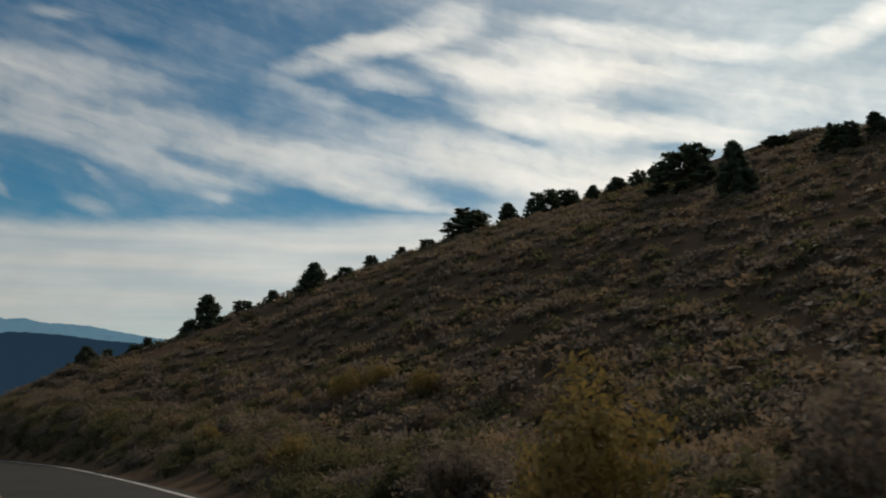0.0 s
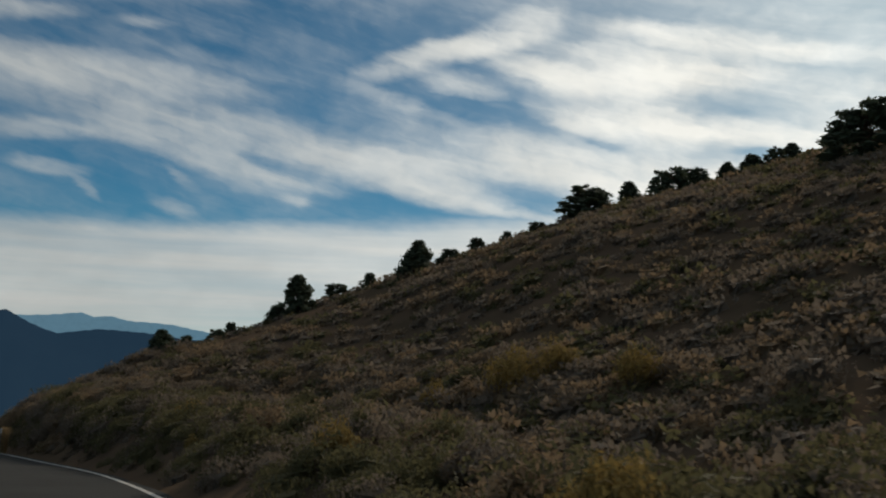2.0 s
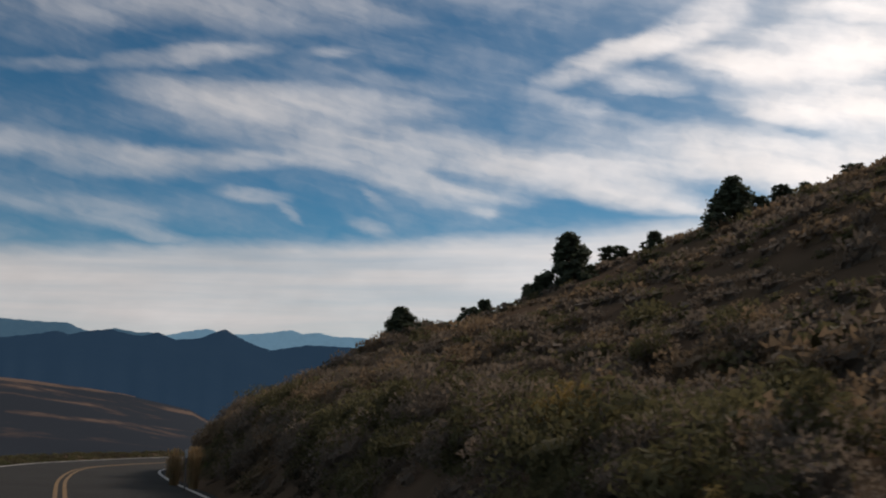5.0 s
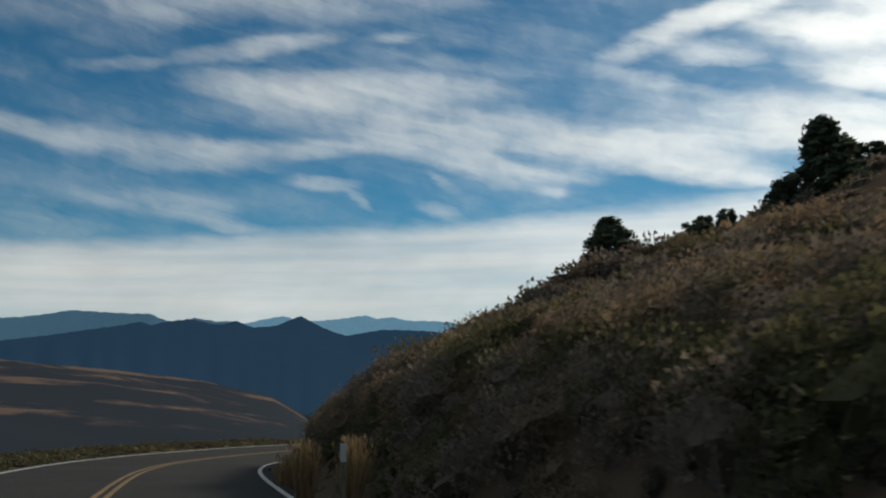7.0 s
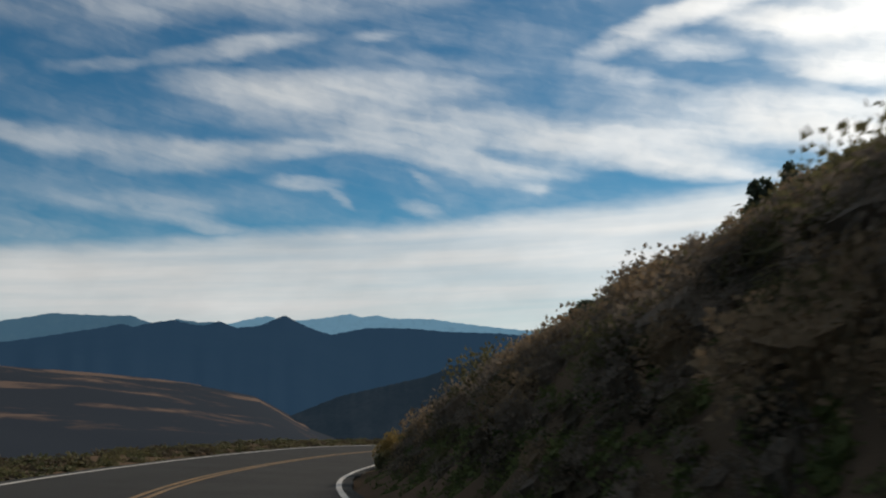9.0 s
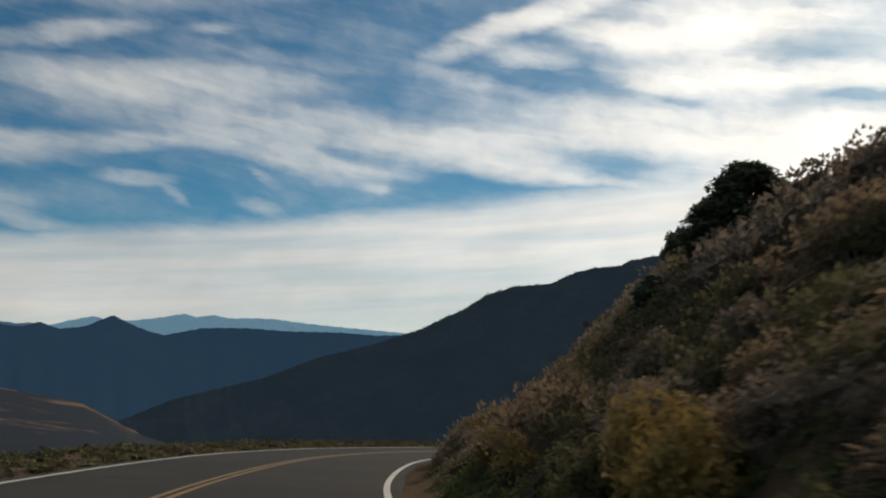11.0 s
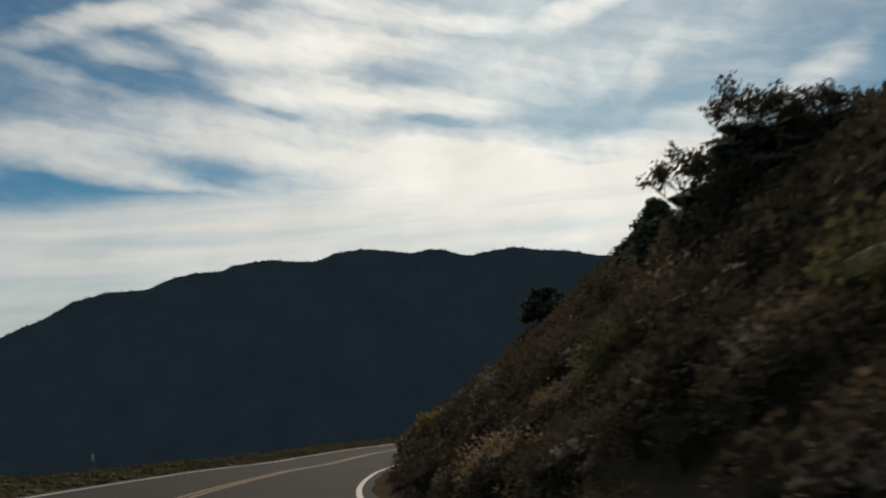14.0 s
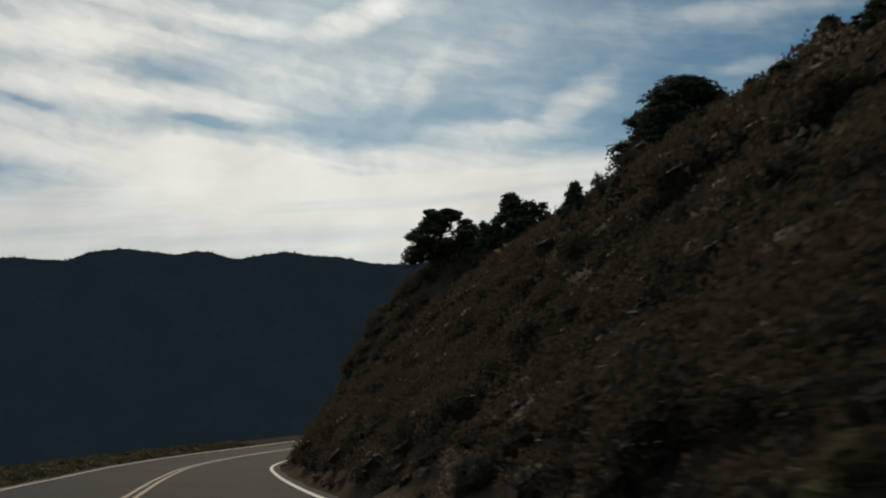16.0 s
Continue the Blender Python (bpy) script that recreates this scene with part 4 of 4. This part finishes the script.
mid_sp, mid_shaded = parted(np.concatenate([spots(1700, EDGE + 5.5, EDGE + 15, 38, 340, 0.65, 1.45), spots(380, EDGE + 1.4, EDGE + 7.5, 265, 335, 0.5, 1.05), spots(450, EDGE + 4, EDGE + 16, 190, 300, 0.6, 1.3)]))
scrub("slope_scrub", mid_sp[::2], MID_SHAPES, M_SAGE, "grey brown sagebrush covering the cut slope")
scrub("slope_green_scrub", mid_sp[1::4], MID_SHAPES, M_GREEN, "olive green scrub covering the cut slope")
scrub("slope_dry_grass", mid_sp[3::4], MID_SHAPES, M_GRASS, "dry tawny grass clumps on the cut slope")
near_sp, near_shaded = parted(np.concatenate([spots(380, EDGE + 1.4, EDGE + 9, 195, 265, 0.5, 1.2), spots(1050, EDGE + 1.4, EDGE + 6.8, 38, 275, 0.55, 1.3), spots(250, EDGE + 2.2, EDGE + 6.5, 92, 135, 0.6, 1.25, 0.8), spots(350, EDGE + 2.0, EDGE + 6.0, 170, 245, 0.6, 1.2, 0.8),
                                            spots(480, EDGE + 1.5, EDGE + 3.3, 60, 252, 0.4, 0.85)]))
near_sp[:, 4] *= 1.05
scrub("roadside_scrub", near_sp[::3], NEAR_SHAPES, M_SAGE, "grey brown sagebrush along the foot of the bank")
dry_sp, green_sp = near_sp[2::3], near_sp[1::3]
upper_ = lateral(dry_sp[:, 0], dry_sp[:, 1])[0] < 108
scrub("roadside_green_scrub", np.concatenate([green_sp, dry_sp[upper_]]), NEAR_SHAPES, M_GREEN, "olive green scrub along the foot of the bank")
scrub("roadside_dry_grass", dry_sp[~upper_], NEAR_SHAPES, M_GRASS, "dry tawny grass clumps along the foot of the bank")
low_sp = np.concatenate([spots(1100, EDGE + 1.4, EDGE + 5.0, 122, 205, 0.31, 0.5), spots(500, EDGE + 0.8, EDGE + 5, 205, 275, 0.25, 0.5), spots(350, EDGE + 0.9, EDGE + 5, 92, 128, 0.25, 0.55)])
scrub("low_dark_scrub", low_sp[::2], MID_SHAPES, M_DARK_LEAF, "low dark brown scrub over the toe of the bank")
scrub("low_dry_scrub", low_sp[1::2], MID_SHAPES, M_SAGE, "low grey brown sagebrush over the toe of the bank")
scrub("dark_slope_scrub", mid_shaded, MID_SHAPES, M_DARK_LEAF, "dark shaded brown green scrub over the steep cut slope")
scrub("dark_roadside_scrub", near_shaded[::2], NEAR_SHAPES, M_DARK_LEAF, "dark shaded brown green scrub at the foot of the steep cut")
scrub("roadside_sage", near_shaded[1::2], NEAR_SHAPES, M_DARK_LEAF, "dark shaded dull sagebrush at the foot of the steep cut")
verge_sp = spots(5200, EDGE - 2 * LANE - 0.75, EDGE - 2 * LANE - 6.5, 40, 300, 0.28, 0.7, 1.5)
verge_sp[:, 4] *= 0.7
scrub("verge_grass", verge_sp[::3], VERGE_SHAPES, M_VERGE, "dry grass along the outer verge of the road")
shoulder_sp = spots(3400, EDGE + 0.5, EDGE + 2.0, 120, 165, 0.12, 0.29)
scrub("shoulder_grass", shoulder_sp, VERGE_SHAPES, M_LAWN, "low green grass on the shoulder below the bank")
scrub("verge_sage", verge_sp[2::3], VERGE_SHAPES, M_DARK_LEAF, "dark brown scrub along the outer verge")
scrub("verge_scrub", verge_sp[1::3], VERGE_SHAPES, M_GREEN, "low green scrub along the outer verge")


# trees along the crest of the ridge ahead
crest_ = bpy.data.objects["backdrop_near_ridge"].data
top_row = np.array([v.co[:] for v in crest_.vertices])
top_row = top_row.reshape(39, -1, 3)[34]
pick_ = rs_.randint(230, len(top_row), 420)
crest_sp = np.stack([top_row[pick_, 0], top_row[pick_, 1], top_row[pick_, 2] - 1.0, rs_.uniform(2.0, 5.5, 420), rs_.uniform(2.5, 7.0, 420), rs_.uniform(0, 6, 420), rs_.randint(0, 6, 420)], -1)
scrub("ridge_trees", crest_sp, FAR_SHAPES, M_NEEDLE, "dark small trees along the crest of the far ridge")


# ---- single bushes by the road ----
def bush(x, y, width, height, mat, label, seed, name="bush", category="bush"):
    """A leafy bush: forking stems and a dense skin of small leaves."""
    r = np.random.RandomState(seed)
    z = float(ground_z([x], [y])[0]) - 0.05
    ob = new(name)
    ob.location = (x, y, z)
    n = 16
    a, q = r.uniform(0, 6.28, n), np.sqrt(r.random_sample(n))
    cs = np.stack([np.cos(a) * q * 0.36 * width, np.sin(a) * q * 0.36 * width, height * (0.30 + 0.48 * r.random_sample(n) * (1.15 - q))], -1)
    rad = r.uniform(0.16, 0.26, n) * min(width, height * 1.1)
    v, f = [], []
    for c in cs:
        limb(v, f, (c[0] * 0.15, c[1] * 0.15, -0.1), tuple(c), 0.022 * width, 0.007 * width, 5)
    part("stem", sheet("stem", v, f, M_TWIG), None, ob)
    lv, lf = leaf_cloud(r, cs, rad, 2400, 0.024 * (0.5 + 0.5 * width), 1.0, 1.5)
    lv[:, 2] *= (height + 0.15) / lv[:, 2].max()
    part("foliage", sheet("foliage", lv, lf, mat, soft=False), None, ob)
    return tagged(ob, label, category, "bushes by the road")


YEL = "yellow flowering rabbitbrush on the bank beside the road"
OLV = "olive green rounded shrub on the bank beside the road"
TAN = "dry tawny rounded shrub on the cut slope"
DRK = "dark brown green dense shrub beside the road"
for n_, (x_, y_, w_, h_, k_) in enumerate([
        (1.5, 8.4, 1.6, 1.9, 0), (1.0, 8.9, 1.2, 1.2, 0), (3.2, 7.0, 1.3, 1.7, 2), (-51.0, 91.6, 1.1, 1.0, 0), (-51.2, 92.7, 1.1, 1.0, 0), (-55.2, 112.6, 1.6, 0.9, 0), (-53.0, 112.0, 1.5, 0.9, 3), (-55.6, 108.3, 1.3, 0.8, 2), (-54.4, 109.4, 1.5, 0.9, 3), (-52.6, 108.3, 1.3, 0.9, 3), (-51.7, 107.8, 1.3, 0.9, 3), (-52.2, 101.4, 1.3, 0.9, 3), (-52.1, 99.3, 1.2, 0.9, 3), (-53.7, 100.3, 0.9, 0.7, 0), (-55.5, 128.1, 1.2, 0.8, 3), (-57.1, 128.1, 1.0, 0.7, 0), (-54.7, 159.5, 1.1, 1.1, 0), (-52.7, 159.5, 1.4, 1.2, 2), (-4.4, 43.4, 2.2, 1.7, 0), (-3.0, 44.2, 1.9, 1.6, 0), (-0.8, 40.3, 1.5, 1.4, 0), (-8.1, 31.4, 1.2, 1.1, 0), (-51.9, 93.5, 0.9, 0.8, 1), (-53.0, 97.6, 0.8, 0.7, 0),
        (-55.4, 110.8, 1.2, 0.8, 0), (-56.4, 148.6, 1.4, 0.9, 0), (-54.1, 163.4, 0.8, 0.6, 1), (-50.4, 89.9, 1.0, 0.6, 1),
        (-10.5, 43.7, 1.4, 1.1, 2), (-7.2, 45.1, 1.6, 1.2, 0), (-50.8, 99.3, 1.2, 1.0, 2), (-49.8, 96.2, 1.0, 0.9, 2)]):
    if lateral(np.array([x_]), np.array([y_]))[1][0] > EDGE + 0.6 + 0.5 * w_:
        bush(x_, y_, w_, h_, (M_RABBIT, M_GREEN, M_SAGE, M_GRASS)[k_], (YEL, OLV, TAN, TAN)[k_], 300 + n_)
for n_, (x_, y_, w_, h_, k_) in enumerate([
        (-52.6, 103.8, 1.1, 0.9, 2), (-55.5, 119.5, 1.0, 0.8, 1), (-56.6, 143.3, 1.1, 0.9, 2), (-56.9, 137.5, 1.0, 0.8, 1), (-56.5, 131.0, 1.1, 0.8, 2),
        (-39.7, 70.6, 1.1, 0.8, 1), (-36.5, 67.2, 1.2, 1.0, 1), (-3.5, 21.5, 1.2, 1.0, 0), (-5.0, 27.5, 1.2, 0.9, 2), (-8.0, 33.5, 1.2, 1.0, 1),
        (-13.6, 43.0, 1.2, 0.9, 1), (-17.0, 47.0, 1.3, 1.0, 0), (0.2, 14.0, 1.1, 1.0, 2), (-52.0, 171.0, 0.8, 0.5, 2)]):
    if lateral(np.array([x_]), np.array([y_]))[1][0] > EDGE + 0.6 + 0.5 * w_:
        bush(x_, y_, w_, h_, (M_RABBIT, M_GREEN, M_SAGE)[k_], (YEL, OLV, TAN)[k_], 340 + n_)


# larger shrubs scattered over the bank, from a few grown forms
def bush_form(seed):
    r = np.random.RandomState(seed)
    n = 18
    a, q = r.uniform(0, 6.28, n), np.sqrt(r.random_sample(n))
    cs = np.stack([np.cos(a) * q * 0.38, np.sin(a) * q * 0.38, 0.22 + 0.52 * r.random_sample(n) * (1.15 - q)], -1)
    v, f = [], []
    for c in cs:
        limb(v, f, (c[0] * 0.15, c[1] * 0.15, -0.1), tuple(c), 0.022, 0.007, 5)
    lv, lf = leaf_cloud(r, cs, r.uniform(0.14, 0.25, n), 1100, 0.030, 1.0, 1.5)
    return sheet("stem", v, f, M_TWIG), lv, lf


BUSH_FORMS = [bush_form(s) for s in (700, 701, 702)]
BUSH_LEAVES = {}
br_ = np.random.RandomState(31)
STRETCHES = [(64, 44, 205, 1.9, 9.5, 1.0), (30, 50, 108, 2.5, 13, 1.2), (76, 122, 205, 1.9, 9.0, 0.9), (64, 46, 104, 2.2, 6.5, 1.3), (46, 196, 290, 2.2, 16, 1.25)]
PLACES = [(int(br_.randint(k0, k1)), EDGE + br_.uniform(u0, u1), grow) for count, k0, k1, u0, u1, grow in STRETCHES for _ in range(count)]
for n_, (k_, u_, grow_) in enumerate(PLACES):
    x_, y_ = CX[k_] + u_ * TY[k_], CY[k_] - u_ * TX[k_]
    kinds_ = ((M_RABBIT, YEL), (M_GREEN, OLV), (M_RABBIT, YEL), (M_DARK_LEAF, DRK), (M_GREEN, OLV)) if grow_ > 1.5 else ((M_GREEN, OLV), (M_SAGE, TAN), (M_GRASS, TAN), (M_RABBIT, YEL), (M_GREEN, OLV))
    # bushes on the shaded cut get the darkened leaf colour too
    kinds_ = ((M_DARK_LEAF, DRK), (M_DARK_LEAF, DRK), (M_DARK_LEAF, DRK), (M_GREEN, OLV), (M_DARK_LEAF, DRK)) if k_ > 192 else kinds_
    mat_, lab_ = kinds_[n_ % 5]
    w_ = br_.uniform(0.8, 1.4) * (0.7 if n_ % 5 == 3 and grow_ < 1.5 else grow_)
    stem_, lv_, lf_ = BUSH_FORMS[n_ % 3]
    key_ = (n_ % 3, mat_.name)
    if key_ not in BUSH_LEAVES:
        BUSH_LEAVES[key_] = sheet("foliage", lv_, lf_, mat_, soft=False)
    if u_ < EDGE + (2.1 if 122 < k_ < 165 else 1.3 if 150 < k_ < 192 else 0.6) + 0.5 * w_ or min(math.hypot(x_ - p[0], y_ - p[1]) for p in POSTS + STRAW) < 1.6:
        continue
    ob_ = new("bush")
    ob_.matrix_world = Matrix.Translation((x_, y_, float(ground_z([x_], [y_])[0]) - 0.06)) @ Matrix.Rotation(br_.uniform(0, 6), 4, "Z") @ Matrix.Diagonal((w_, w_, w_ * br_.uniform(0.7, 1.05), 1))
    part("stem", stem_, None, ob_)
    part("foliage", BUSH_LEAVES[key_], None, ob_)
    tagged(ob_, lab_, "bush", "bushes by the road")


# ---- tall dry grass ----
def grass_tuft(x, y, height, width, seed):
    """A stand of thin bent blades with seed heads."""
    r = np.random.RandomState(seed)
    ob = new("grass_tuft")
    ob.location = (x, y, float(ground_z([x], [y])[0]) - 0.04)
    v, f, hv, hf = [], [], [], []
    for _ in range(170):
        a, q = r.uniform(0, 6.283), width * 0.35 * math.sqrt(r.random_sample())
        p = np.array([math.cos(a) * q, math.sin(a) * q, 0])
        lean = np.array([r.normal() * 0.05, r.normal() * 0.05, 1.0])
        h, w = height * r.uniform(0.55, 1.0), 0.010
        s = np.array([math.cos(a + 1.3), math.sin(a + 1.3), 0]) * w
        k = len(v)
        for t, g in ((0, 1.0), (0.5, 0.9), (1.0, 0.35)):
            c = p + lean * h * t + np.array([lean[0], lean[1], 0]) * h * t * t
            v += [tuple(c - s * g), tuple(c + s * g)]
        f += [(k, k + 1, k + 3, k + 2), (k + 2, k + 3, k + 5, k + 4)]
        k = len(hv)
        for t, g in ((0, 0.5), (0.5, 2.0), (1.0, 0.3)):
            e = c + lean * 0.10 * t
            hv += [tuple(e - s * g), tuple(e + s * g)]
        hf += [(k, k + 1, k + 3, k + 2), (k + 2, k + 3, k + 5, k + 4)]
    part("blade", sheet("blade", v, f, M_STRAW, soft=False), None, ob)["kind"] = "stuff"
    part("seed_head", sheet("seed_head", hv, hf, M_STRAW, soft=False), None, ob)["kind"] = "stuff"
    return tagged(ob, "tall dry straw coloured grass standing beside the road", "grass", "tall grass by the road")


for n_, (x_, y_, h_, w_) in enumerate(STRAW):
    grass_tuft(x_, y_, h_, w_, 500 + n_)


# ---- rocks on the cut slope ----
def rock_mesh(seed):
    r = np.random.RandomState(seed)
    bm = bmesh.new()
    bmesh.ops.create_icosphere(bm, subdivisions=2, radius=0.5)
    cuts = [Vector(r.normal(size=3)).normalized() for _ in range(7)]
    for v in bm.verts:
        for n in cuts:
            over = v.co.dot(n) - 0.34
            if over > 0:
                v.co -= n * over * 0.9
        v.co *= 1 + 0.06 * noise.noise(v.co * 5 + Vector((seed, 0, 0)))
    me = bpy.data.meshes.new("rock")
    bm.to_mesh(me)
    bm.free()
    me.materials.append(M_ROCK)
    return me


ROCKS = [rock_mesh(s) for s in (1, 2, 3, 4)]
rr_ = np.random.RandomState(5)
for n_ in range(44):
    k_ = int(rr_.randint(205, 240)) if n_ % 4 else int(rr_.randint(150, 205))
    u_ = EDGE + rr_.uniform(1.3, 9.0)
    x_, y_ = CX[k_] + u_ * TY[k_], CY[k_] - u_ * TX[k_]
    s_ = rr_.uniform(0.14, 0.42)
    rock = new("rock", ROCKS[n_ % 4])
    rock.matrix_world = Matrix.Translation((x_, y_, float(ground_z([x_], [y_])[0]) + 0.12 * s_)) @ Euler(rr_.uniform(0, 6, 3)).to_matrix().to_4x4() @ Matrix.Diagonal((s_ * 1.2, s_, s_ * 0.7, 1))
    tagged(rock, "angular grey weathered rock half sunk in the slope", "rock", "rocks on the slope")


# ---- marker posts ----
def marker_post(x, y, top):
    z = float(ground_z([x], [y])[0])
    height = max(top - z, 0.35)
    ob = new("marker_post")
    ob.location = (x, y, z - 0.12)
    k = int(np.argmin((CX - x) ** 2 + (CY - y) ** 2))
    ob.rotation_euler = (0, 0, math.atan2(TY[k], TX[k]) - math.pi / 2)
    bm = bmesh.new()
    bmesh.ops.create_cube(bm, size=1)
    bmesh.ops.scale(bm, vec=(0.05, 0.02, height + 0.12), verts=bm.verts)
    bmesh.ops.translate(bm, vec=(0, 0, (height + 0.12) / 2), verts=bm.verts)
    bmesh.ops.bevel(bm, geom=bm.edges[:], offset=0.005, segments=2, affect="EDGES")
    part("post", bm, M_STEEL, ob)
    bm = bmesh.new()
    bmesh.ops.create_cube(bm, size=1)
    bmesh.ops.scale(bm, vec=(0.09, 0.012, 0.26), verts=bm.verts)
    bmesh.ops.translate(bm, vec=(0, -0.018, height + 0.02), verts=bm.verts)
    bmesh.ops.bevel(bm, geom=bm.edges[:], offset=0.004, segments=2, affect="EDGES")
    part("reflector_panel", bm, M_POST, ob, "pale grey reflector panel")
    return tagged(ob, "slim roadside marker post with a pale reflector panel", "marker post", "marker posts")


for x_, y_, top_ in POSTS:
    marker_post(x_, y_, top_)
